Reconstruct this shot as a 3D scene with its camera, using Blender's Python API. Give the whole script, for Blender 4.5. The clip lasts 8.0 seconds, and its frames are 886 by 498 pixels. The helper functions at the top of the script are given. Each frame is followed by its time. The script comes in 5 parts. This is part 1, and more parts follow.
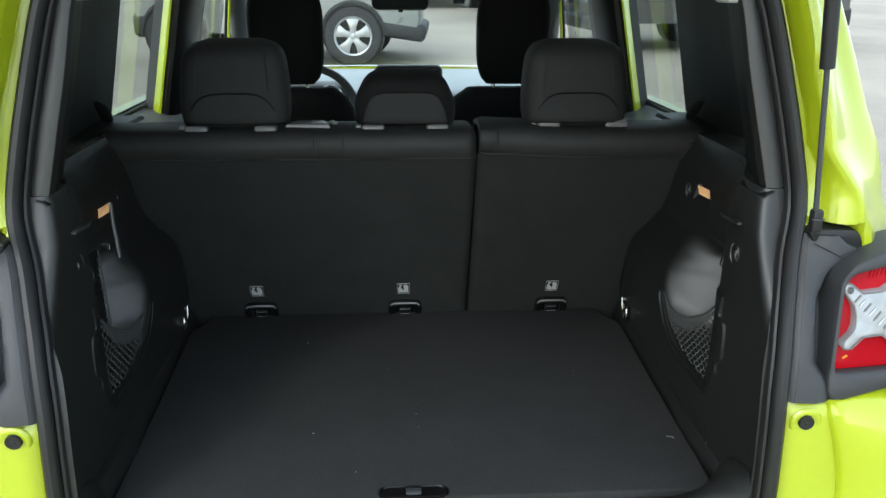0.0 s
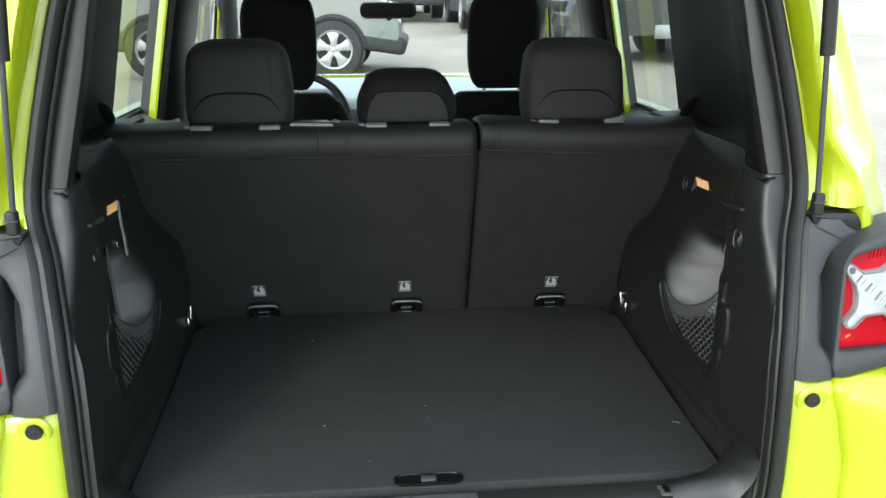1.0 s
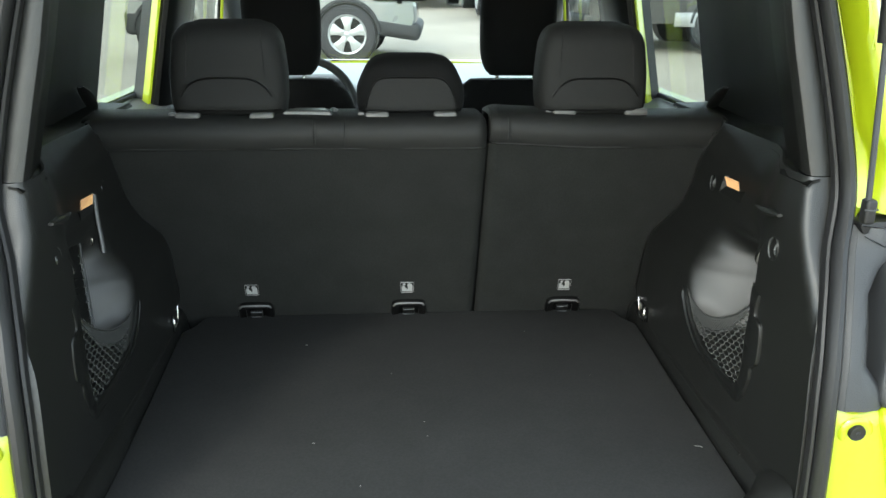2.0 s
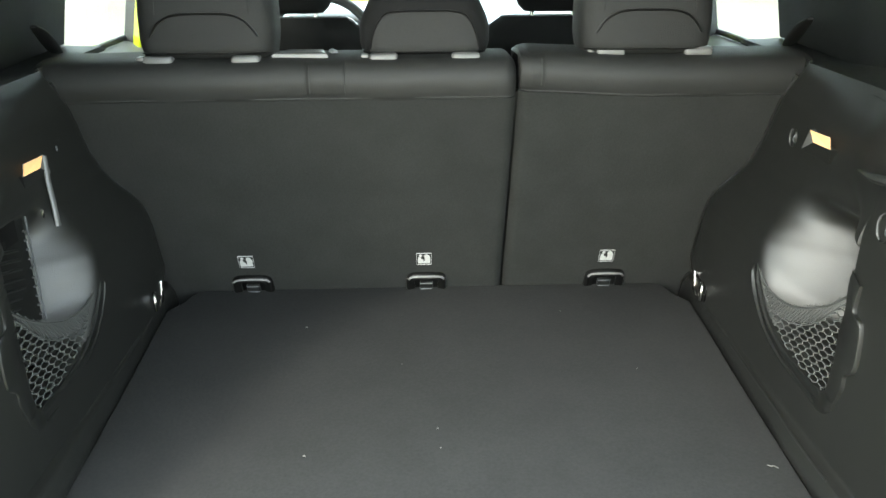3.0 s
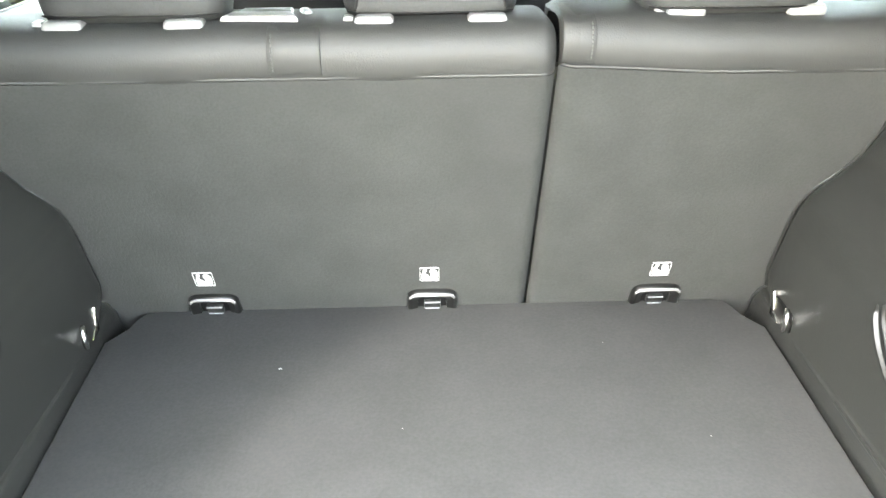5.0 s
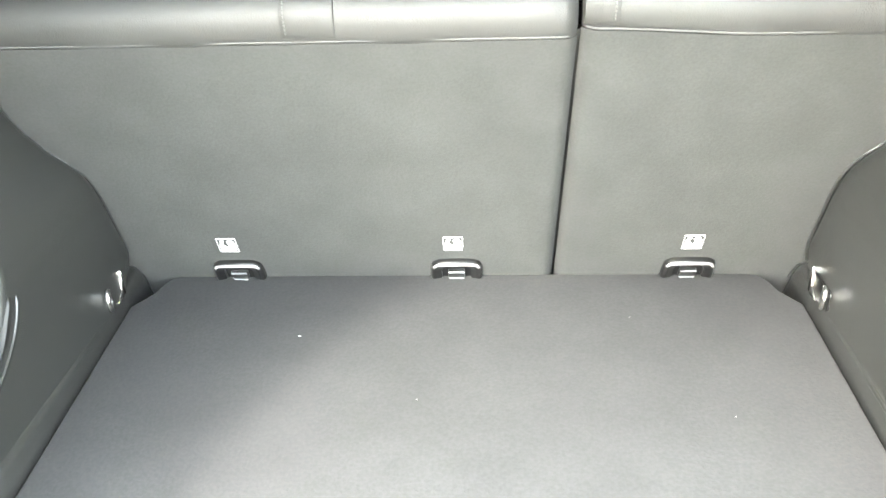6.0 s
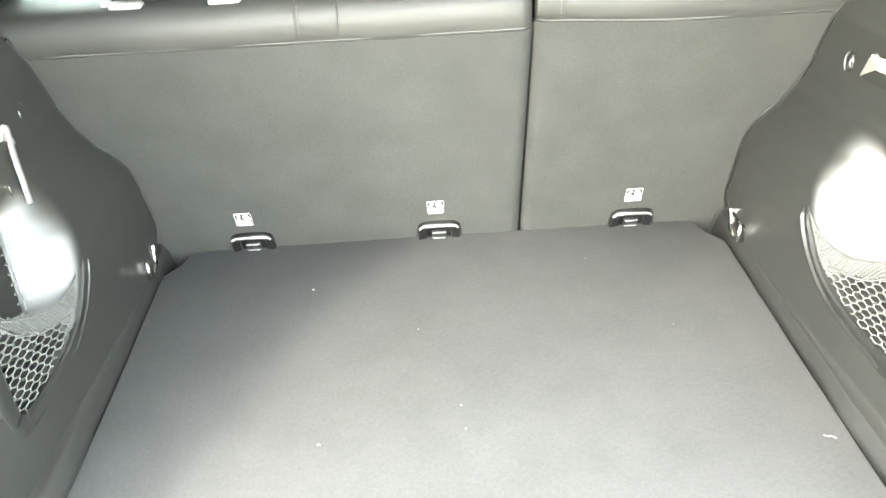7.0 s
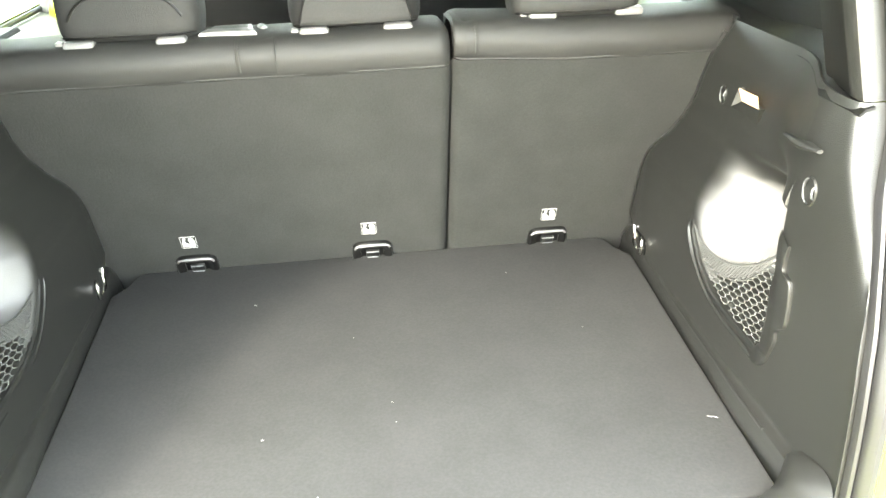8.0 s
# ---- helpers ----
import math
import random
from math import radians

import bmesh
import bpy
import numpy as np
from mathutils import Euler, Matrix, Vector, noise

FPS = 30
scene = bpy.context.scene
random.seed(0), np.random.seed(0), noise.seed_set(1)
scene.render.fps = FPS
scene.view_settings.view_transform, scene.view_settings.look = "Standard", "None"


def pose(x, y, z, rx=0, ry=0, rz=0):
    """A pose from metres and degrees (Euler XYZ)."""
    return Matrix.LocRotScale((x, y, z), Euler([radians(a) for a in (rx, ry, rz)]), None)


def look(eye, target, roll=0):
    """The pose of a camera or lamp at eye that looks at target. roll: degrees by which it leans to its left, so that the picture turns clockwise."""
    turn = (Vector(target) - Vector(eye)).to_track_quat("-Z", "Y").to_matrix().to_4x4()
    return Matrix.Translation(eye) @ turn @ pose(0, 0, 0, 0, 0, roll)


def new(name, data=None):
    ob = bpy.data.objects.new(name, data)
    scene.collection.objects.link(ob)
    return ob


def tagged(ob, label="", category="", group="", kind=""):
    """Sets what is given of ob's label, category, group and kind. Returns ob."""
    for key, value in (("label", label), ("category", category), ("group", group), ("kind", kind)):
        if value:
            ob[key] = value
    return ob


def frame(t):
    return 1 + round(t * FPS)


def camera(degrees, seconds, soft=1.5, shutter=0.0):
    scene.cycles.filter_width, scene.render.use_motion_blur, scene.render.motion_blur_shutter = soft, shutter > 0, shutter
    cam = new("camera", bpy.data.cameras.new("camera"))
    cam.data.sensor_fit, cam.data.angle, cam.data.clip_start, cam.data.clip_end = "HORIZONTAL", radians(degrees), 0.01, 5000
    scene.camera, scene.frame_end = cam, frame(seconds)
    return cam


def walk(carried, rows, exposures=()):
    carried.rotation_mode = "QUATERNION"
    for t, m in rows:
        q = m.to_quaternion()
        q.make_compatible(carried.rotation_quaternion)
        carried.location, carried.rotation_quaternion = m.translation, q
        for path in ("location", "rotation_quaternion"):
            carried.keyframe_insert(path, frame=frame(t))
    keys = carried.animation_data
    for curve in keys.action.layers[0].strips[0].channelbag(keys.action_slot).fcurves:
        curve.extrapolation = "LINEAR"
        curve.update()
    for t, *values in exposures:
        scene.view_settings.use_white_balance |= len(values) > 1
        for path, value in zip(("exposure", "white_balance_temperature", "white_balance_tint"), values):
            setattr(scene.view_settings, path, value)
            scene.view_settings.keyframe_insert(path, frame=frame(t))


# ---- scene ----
cam = camera(58.2, 8.0)
PATH = [
    (0, (-0.035, -1.776, 1.494), (0.092, 0.117, 0.862), 0.3),
    (0.2, (-0.05, -1.784, 1.489), (0.092, 0.111, 0.864), 0.4),
    (0.5, (-0.069, -1.794, 1.481), (0.081, 0.1, 0.857), -0.0),
    (0.8, (-0.078, -1.803, 1.47), (0.087, 0.094, 0.86), -0.1),
    (1, (-0.088, -1.805, 1.463), (0.092, 0.095, 0.866), -0.0),
    (1.2, (-0.099, -1.802, 1.457), (0.083, 0.098, 0.858), 0.4),
    (2.3, (-0.012, -1.605, 1.443), (0.082, 0.276, 0.771), 0.6),
    (2.5, (0.016, -1.555, 1.428), (0.051, 0.312, 0.712), 0.4),
    (2.8, (0.001, -1.486, 1.417), (0.032, 0.368, 0.668), -0.3),
    (3, (-0.013, -1.438, 1.411), (0.038, 0.412, 0.654), -0.4),
    (3.2, (-0.039, -1.39, 1.412), (0.055, 0.452, 0.638), -0.7),
    (3.5, (-0.058, -1.334, 1.408), (0.063, 0.5, 0.62), -1.1),
    (3.7, (-0.07, -1.306, 1.401), (0.072, 0.525, 0.609), -0.6),
    (4, (-0.071, -1.265, 1.397), (0.07, 0.557, 0.583), -0.5),
    (4.2, (-0.064, -1.234, 1.392), (0.068, 0.584, 0.569), -0.4),
    (4.5, (-0.045, -1.176, 1.394), (0.061, 0.63, 0.542), -0.0),
    (4.7, (-0.038, -1.135, 1.398), (0.054, 0.658, 0.517), -0.2),
    (5.8, (0.036, -1.049, 1.374), (-0.054, 0.715, 0.436), -1.6),
    (6, (0.03, -1.068, 1.383), (-0.064, 0.678, 0.412), -1.9),
    (6.2, (0.027, -1.095, 1.389), (-0.06, 0.634, 0.389), -2.1),
    (6.5, (0.018, -1.156, 1.4), (-0.053, 0.572, 0.395), -2.6),
    (6.8, (-0.004, -1.243, 1.416), (-0.006, 0.502, 0.438), -2.4),
    (7, (-0.02, -1.3, 1.43), (0.005, 0.451, 0.465), -3.3),
    (7.2, (-0.03, -1.352, 1.442), (0.019, 0.41, 0.497), -3.8),
    (7.5, (-0.035, -1.402, 1.458), (0.054, 0.37, 0.535), -3.1),
    (7.8, (-0.023, -1.419, 1.457), (0.126, 0.37, 0.575), -1.4),
    (8, (-0.007, -1.425, 1.463), (0.169, 0.353, 0.564), -2.1),
]
EXPOSURES = [(0.0, 0.74, 6000, 3), (0.5, 1.04, 6050, 3), (1.2, 1.19, 6200, 2), (2.3, 1.67, 6300, -1), (3.0, 2.52, 6500, -1), (3.5, 3.30, 6550, 2), (4.7, 4.40, 6600, 6),
             (5.8, 5.32, 6650, 6), (6.5, 5.39, 6750, 5), (7.0, 5.15, 6900, 4), (7.5, 4.96, 7000, 3), (8.0, 4.42, 7100, 3)]
walk(cam, [(t, look(eye, target, roll)) for t, eye, target, roll in PATH], EXPOSURES)

# ---- light: hazy day, low soft sun from behind the car ----
SUN_FROM = Vector((-0.455, -0.685, 0.669)).normalized()
world = bpy.data.worlds.new("sky")
scene.world = world
world.use_nodes = True
wn = world.node_tree
sky = wn.nodes.new("ShaderNodeTexSky")
sky.sky_type = "NISHITA"
sky.sun_disc = False
sky.sun_elevation = math.asin(SUN_FROM.z)
sky.sun_rotation = math.atan2(SUN_FROM.x, SUN_FROM.y)
sky.dust_density = 1.5
sky.air_density = 1.0
haze = wn.nodes.new("ShaderNodeVectorMath")
haze.operation = "ADD"
haze.inputs[1].default_value = (5.0, 4.9, 4.6)
wn.links.new(sky.outputs[0], haze.inputs[0])
wn.links.new(haze.outputs[0], wn.nodes["Background"].inputs[0])
wn.nodes["Background"].inputs[1].default_value = 0.15
sun_data = bpy.data.lights.new("sun", "SUN")
sun_data.energy = 0.44
sun_data.angle = radians(7.0)
sun_data.color = (1.0, 0.97, 0.93)
sun = new("sun", sun_data)
sun.matrix_world = look(SUN_FROM * 30, (0, 0, 0))


# ---- materials ----
def material(name, color, rough=0.5, metal=0.0, vary=0.15, scale=6.0, grain=0.0, grain_scale=300.0, coat=0.0, spec=0.5, fine=0.0):
    """A surface with broad and fine variation of its colour, and a fine relief."""
    m = bpy.data.materials.new(name)
    m.use_nodes = True
    t = m.node_tree
    b = t.nodes["Principled BSDF"]
    co = t.nodes.new("ShaderNodeTexCoord")
    n1 = t.nodes.new("ShaderNodeTexNoise")
    n1.inputs["Scale"].default_value = scale
    n1.inputs["Detail"].default_value = 5
    n2 = t.nodes.new("ShaderNodeTexNoise")
    n2.inputs["Scale"].default_value = grain_scale
    n2.inputs["Detail"].default_value = 3
    for n in (n1, n2):
        t.links.new(co.outputs["Object"], n.inputs["Vector"])
    ramp = t.nodes.new("ShaderNodeMapRange")
    ramp.inputs["To Min"].default_value = 1 - vary
    ramp.inputs["To Max"].default_value = 1 + vary
    ramp.inputs["From Min"].default_value = 0.3
    ramp.inputs["From Max"].default_value = 0.7
    t.links.new(n1.outputs["Fac"], ramp.inputs["Value"])
    ramp2 = t.nodes.new("ShaderNodeMapRange")
    ramp2.inputs["To Min"].default_value = 1 - fine
    ramp2.inputs["To Max"].default_value = 1 + fine
    ramp2.inputs["From Min"].default_value = 0.3
    ramp2.inputs["From Max"].default_value = 0.7
    t.links.new(n2.outputs["Fac"], ramp2.inputs["Value"])
    mul = t.nodes.new("ShaderNodeMath")
    mul.operation = "MULTIPLY"
    t.links.new(ramp.outputs[0], mul.inputs[0])
    t.links.new(ramp2.outputs[0], mul.inputs[1])
    mix = t.nodes.new("ShaderNodeVectorMath")
    mix.operation = "SCALE"
    mix.inputs[0].default_value = color
    t.links.new(mul.outputs[0], mix.inputs["Scale"])
    t.links.new(mix.outputs[0], b.inputs["Base Color"])
    rr = t.nodes.new("ShaderNodeMapRange")
    rr.inputs["To Min"].default_value = max(0.02, rough - 0.06)
    rr.inputs["To Max"].default_value = min(1, rough + 0.06)
    t.links.new(n1.outputs["Fac"], rr.inputs["Value"])
    t.links.new(rr.outputs[0], b.inputs["Roughness"])
    b.inputs["Metallic"].default_value = metal
    b.inputs["Specular IOR Level"].default_value = spec
    b.inputs["Coat Weight"].default_value = coat
    b.inputs["Coat Roughness"].default_value = 0.05
    if grain:
        bump = t.nodes.new("ShaderNodeBump")
        bump.inputs["Strength"].default_value = grain
        bump.inputs["Distance"].default_value = 0.002
        t.links.new(n2.outputs["Fac"], bump.inputs["Height"])
        t.links.new(bump.outputs[0], b.inputs["Normal"])
    return m


def glass(name, tint=(1, 1, 1), rough=0.0):
    m = bpy.data.materials.new(name)
    m.use_nodes = True
    b = m.node_tree.nodes["Principled BSDF"]
    b.inputs["Base Color"].default_value = (*tint, 1)
    b.inputs["Transmission Weight"].default_value = 1
    b.inputs["Roughness"].default_value = rough
    b.inputs["IOR"].default_value = 1.12
    return m


def glow(name, color, strength):
    m = bpy.data.materials.new(name)
    m.use_nodes = True
    b = m.node_tree.nodes["Principled BSDF"]
    b.inputs["Base Color"].default_value = (*color, 1)
    b.inputs["Emission Color"].default_value = (*color, 1)
    b.inputs["Emission Strength"].default_value = strength
    return m


CARPET = material("floor_carpet", (0.0279, 0.0284, 0.0284), 0.95, vary=0.09, scale=14, grain=0.24, grain_scale=230, fine=0.10, spec=0.2)
FELT = material("seat_felt", (0.0201, 0.0209, 0.0199), 0.95, vary=0.13, scale=15, grain=0.25, grain_scale=300, fine=0.10, spec=0.2)
COVER = material("seat_cover", (0.0135, 0.0138, 0.0132), 0.62, vary=0.12, scale=10, grain=0.25, grain_scale=500, spec=0.4)
CLOTH = material("headrest_cloth", (0.0170, 0.0173, 0.0170), 0.7, vary=0.1, scale=14, grain=0.35, grain_scale=600, fine=0.15, spec=0.3)
STITCH = material("thread", (0.04, 0.04, 0.039), 0.8, vary=0.1)
PLASTIC = material("trim_plastic", (0.0072, 0.0076, 0.0069), 0.46, vary=0.1, scale=5, grain=0.25, grain_scale=650, spec=0.85)
PLASTIC_GREY = material("grey_plastic", (0.07, 0.073, 0.075), 0.42, vary=0.1, scale=5, grain=0.12, grain_scale=700)
SLEEVE = material("grey_sleeve_plastic", (0.135, 0.135, 0.132), 0.36, vary=0.06, scale=20)
RUBBER = material("rubber", (0.011, 0.011, 0.012), 0.5, vary=0.15, scale=12, grain=0.1, grain_scale=300)
BLACK = material("black_plastic", (0.005, 0.005, 0.005), 0.35, vary=0.1, scale=12, spec=0.3)
PAINT = material("yellow_green_paint", (0.395, 0.480, 0.010), 0.32, vary=0.03, scale=4, coat=1.0, spec=0.5)
CHROME = material("bright_metal", (0.62, 0.62, 0.60), 0.22, metal=1.0, vary=0.1, scale=30)
INK = material("white_ink", (0.42, 0.42, 0.41), 0.7, vary=0.1, scale=200)
CORD = material("net_cord", (0.052, 0.055, 0.053), 0.8, vary=0.15, scale=90)
MESH = material("net_band", (0.040, 0.042, 0.041), 0.85, vary=0.15, scale=60)
HEADLINER = material("headliner", (0.42, 0.42, 0.40), 0.9, vary=0.05, scale=10, grain=0.2, grain_scale=500)
DASH = material("dash_plastic", (0.20, 0.222, 0.235), 0.32, vary=0.08, scale=8)
RED = material("red_lens", (0.32, 0.002, 0.008), 0.18, vary=0.18, scale=18, spec=0.12)
AMBER = material("amber_lens", (0.55, 0.16, 0.01), 0.15, vary=0.1, scale=30)
CLEAR = material("clear_lens", (0.30, 0.31, 0.32), 0.2, metal=0.25, vary=0.16, scale=45, grain=0.15, grain_scale=120, coat=0.6)
GLASS = glass("window_glass", (0.80, 0.85, 0.82))
PRIVACY = glass("tinted_window_glass", (0.53, 0.575, 0.535))
LAMPGLOW = glow("lamp_glow", (1.0, 0.55, 0.25), 0.075)
TYRE = material("tyre_rubber", (0.03, 0.03, 0.032), 0.8, vary=0.2, scale=20)
ALLOY = material("alloy", (0.42, 0.43, 0.44), 0.35, metal=0.6, vary=0.05)
SILVER = material("silver_paint", (0.19, 0.205, 0.215), 0.3, metal=0.3, vary=0.03, coat=1.0)
WHITE = material("white_paint", (0.75, 0.76, 0.76), 0.3, vary=0.03, coat=1.0)
DARK = material("dark_paint", (0.03, 0.032, 0.036), 0.3, vary=0.05, coat=1.0)
GOLD = material("yellow_paint", (0.75, 0.50, 0.01), 0.35, vary=0.05, coat=0.5)
CLADDING = material("grey_cladding", (0.04, 0.044, 0.048), 0.55, vary=0.1, scale=6)
TINT = material("tinted_glass", (0.012, 0.014, 0.015), 0.06, vary=0.05)
# Holds the cabin shade on the front seats; also the middle headrest's darker cloth.
SEATDARK = material("darkened_seat_cloth", (0.007, 0.007, 0.0072), 0.85, vary=0.15, scale=14, grain=0.3, grain_scale=500, spec=0.2)
CASE = material("dark_case_plastic", (0.010, 0.0105, 0.010), 0.4, vary=0.1, scale=30, spec=0.4)
# The trim plastic again, darkened: shade of the upper trim put into the colour.
TRIM_SHADED = material("shaded_trim_plastic", (0.0026, 0.0029, 0.0027), 0.5, vary=0.1, scale=5, grain=0.25, grain_scale=650, spec=0.3)
# Lighter and bluer than the inner trim: sky sheen is put into this colour.
EXTERIOR = material("outer_plastic_sheen", (0.030, 0.032, 0.035), 0.47, vary=0.12, scale=8, grain=0.3, grain_scale=500)
LOWER = material("dark_cladding", (0.016, 0.017, 0.019), 0.6, vary=0.12, scale=6)
LINT = material("lint", (0.19, 0.19, 0.185), 0.8, vary=0.1)


def pavement_material():
    m = material("pavement", (0.33, 0.30, 0.25), 0.9, vary=0.16, scale=0.6, grain=0.5, grain_scale=60, fine=0.12)
    return m


PAVEMENT = pavement_material()


# ---- mesh helpers ----
def part(name, bm, mat, parent=None, label="", sharp=38):
    """Links a bmesh, in world coordinates, as one mesh object, under a thing or a part."""
    bmesh.ops.recalc_face_normals(bm, faces=bm.faces)
    me = bpy.data.meshes.new(name)
    bm.to_mesh(me)
    bm.free()
    for p in me.polygons:
        p.use_smooth = True
    me.set_sharp_from_angle(angle=radians(sharp))
    me.materials.append(mat)
    ob = new(name, me)
    if parent:
        ob.parent = parent
        ob.matrix_parent_inverse = base_of(parent).inverted()
    if label:
        tagged(ob, label)
    return ob


def base_of(ob):
    m = ob.matrix_basis.copy()
    if ob.parent:
        m = base_of(ob.parent) @ ob.matrix_parent_inverse @ m
    return m


def thing(name, at, label, category, group="", kind=""):
    ob = new(name)
    ob.location = at
    ob.empty_display_size = 0.1
    return tagged(ob, label, category, group, kind)


def solid(ob, thickness, offset=0.0, sharp=38):
    """Gives an open surface its thickness, with a closed rim."""
    bm = bmesh.new()
    bm.from_mesh(ob.data)
    bm.normal_update()
    up = {v: v.co + v.normal * thickness * (offset + 1) / 2 for v in bm.verts}
    down = {v: v.co + v.normal * thickness * (offset - 1) / 2 for v in bm.verts}
    out = bmesh.new()
    a = {v: out.verts.new(p) for v, p in up.items()}
    b = {v: out.verts.new(p) for v, p in down.items()}
    for f in bm.faces:
        out.faces.new([a[v] for v in f.verts])
        out.faces.new([b[v] for v in reversed(f.verts)])
    for e in bm.edges:
        if e.is_boundary:
            loop = e.link_loops[0]
            v, w = loop.vert, loop.link_loop_next.vert
            out.faces.new((a[w], a[v], b[v], b[w]))
    bm.free()
    bmesh.ops.recalc_face_normals(out, faces=out.faces)
    out.to_mesh(ob.data)
    out.free()
    for p in ob.data.polygons:
        p.use_smooth = True
    ob.data.set_sharp_from_angle(angle=radians(sharp))
    return ob


def join(a, b):
    """Adds bmesh b to a."""
    me = bpy.data.meshes.new("tmp")
    b.to_mesh(me)
    b.free()
    a.from_mesh(me)
    bpy.data.meshes.remove(me)
    return a


def rbox(size, at=(0, 0, 0), r=0.004, turn=(0, 0, 0), seg=2, m=None):
    bm = bmesh.new()
    bmesh.ops.create_cube(bm, size=1)
    bmesh.ops.scale(bm, vec=size, verts=bm.verts)
    if r:
        bmesh.ops.bevel(bm, geom=bm.edges[:], offset=min(r, 0.49 * min(size)), segments=seg, profile=0.5, affect="EDGES")
    bm.transform(m if m is not None else pose(*at, *turn))
    return bm


def loft(rows, closed=False, caps=False):
    """A surface through rows of points; closed: each row is a ring."""
    bm = bmesh.new()
    vs = [[bm.verts.new(p) for p in row] for row in rows]
    n = len(rows[0])
    for a, b in zip(vs, vs[1:]):
        for i in range(n if closed else n - 1):
            j = (i + 1) % n
            bm.faces.new((a[i], a[j], b[j], b[i]))
    if caps:
        bm.faces.new(vs[0][::-1])
        bm.faces.new(vs[-1])
    return bm


def smooth_path(points, n=8):
    """A Catmull-Rom curve through the points."""
    p = [Vector(q) for q in points]
    p = [2 * p[0] - p[1]] + p + [2 * p[-1] - p[-2]]
    out = []
    for i in range(1, len(p) - 2):
        for k in range(n):
            t = k / n
            a, b, c, d = p[i - 1:i + 3]
            out.append(0.5 * (2 * b + (c - a) * t + (2 * a - 5 * b + 4 * c - d) * t * t + (3 * b - a - 3 * c + d) * t ** 3))
    return out + [p[-2]]


def tube(points, r, n=10, ry=None, up=(0, 0, 1), caps=True, taper=None):
    """A round or oval tube along the points; r across, ry along up."""
    pts = [Vector(p) for p in points]
    rows = []
    for i, p in enumerate(pts):
        d = (pts[min(i + 1, len(pts) - 1)] - pts[max(i - 1, 0)]).normalized()
        side = d.cross(Vector(up))
        if side.length < 1e-4:
            side = d.cross(Vector((1, 0, 0)))
        side.normalize()
        top = side.cross(d)
        k = taper(i / (len(pts) - 1)) if taper else 1
        rows.append([p + k * (side * math.cos(a) * r + top * math.sin(a) * (ry or r)) for a in [2 * math.pi * j / n for j in range(n)]])
    return loft(rows, True, caps)


def lathe(profile, m, n=32, caps=True):
    """Turns (radius, height) pairs round the local z axis."""
    rows = [[m @ Vector((r * math.cos(2 * math.pi * i / n), r * math.sin(2 * math.pi * i / n), h)) for i in range(n)] for r, h in profile]
    return loft(rows, True, caps)


def plate(outline, m, depth, r=0.0, seg=2):
    """A flat outline in the local xy plane, raised by depth along local z, its edges rounded by r."""
    bm = bmesh.new()
    f = bm.faces.new([bm.verts.new((x, y, 0)) for x, y in outline])
    ext = bmesh.ops.extrude_face_region(bm, geom=[f])
    bmesh.ops.translate(bm, vec=(0, 0, depth), verts=[v for v in ext["geom"] if isinstance(v, bmesh.types.BMVert)])
    if r:
        bmesh.ops.bevel(bm, geom=[e for e in bm.edges if all(abs(v.co.z - depth) < 1e-6 for v in e.verts)], offset=r, segments=seg, profile=0.5, affect="EDGES")
    bm.transform(m)
    return bm


def rounded(w, h, r, n=5):
    """The outline of a rectangle with round corners."""
    out = []
    for cx, cy, a0 in ((w / 2 - r, h / 2 - r, 0), (-w / 2 + r, h / 2 - r, 90), (-w / 2 + r, -h / 2 + r, 180), (w / 2 - r, -h / 2 + r, 270)):
        out += [(cx + r * math.cos(radians(a0 + 90 * k / n)), cy + r * math.sin(radians(a0 + 90 * k / n))) for k in range(n + 1)]
    return out


def lerp(table, v):
    """Linear interpolation in (key, value) pairs."""
    if v <= table[0][0]:
        return table[0][1]
    for (a, x), (b, y) in zip(table, table[1:]):
        if v <= b:
            return x + (y - x) * (v - a) / (b - a)
    return table[-1][1]


def step(a, b, v):
    t = min(1, max(0, (v - a) / (b - a)))
    return t * t * (3 - 2 * t)


# ---- the car's frame: x across, y towards the bonnet, z up; load floor at 0.742 ----
FLOOR = 0.742
SLOPE = 0.0535


def ground_z(y):
    return SLOPE * (y - 0.3)


def seat_y(z):
    """The sloping back face of the rear seat."""
    return 0.005 - 0.422 * (z - 0.745)


def soft_lerp(table, v):
    return sum(lerp(table, v + d) for d in (-0.016, -0.008, 0.0, 0.008, 0.016)) / 5


def rim_y(z):
    """The plane of the tailgate opening: steep below the lamps, leaning forward above them."""
    return soft_lerp(((0.66, -0.810), (0.72, -0.806), (0.80, -0.802), (0.88, -0.798), (0.92, -0.794), (0.96, -0.786), (1.00, -0.774), (1.04, -0.755), (1.08, -0.731), (1.12, -0.702), (1.15, -0.685), (1.20, -0.666), (1.68, -0.608)), z)


def rim_x(z, s=1):
    """The outer edge of the seal round the opening."""
    x = soft_lerp(((0.66, 0.465), (0.68, 0.495), (0.70, 0.512), (0.72, 0.519), (0.76, 0.5225), (0.80, 0.5235), (0.88, 0.523), (0.92, 0.523), (0.96, 0.525), (1.00, 0.530), (1.04, 0.536), (1.08, 0.546), (1.12, 0.557), (1.15, 0.568), (1.18, 0.576), (1.20, 0.577), (1.224, 0.574), (1.302, 0.558), (1.384, 0.538), (1.46, 0.518), (1.62, 0.458), (1.68, 0.35)), z)
    return x if s > 0 else x - 0.008


# ---- ground ----
bm = bmesh.new()
bmesh.ops.create_grid(bm, x_segments=60, y_segments=60, size=300)
for v in bm.verts:
    v.co.z = ground_z(v.co.y)
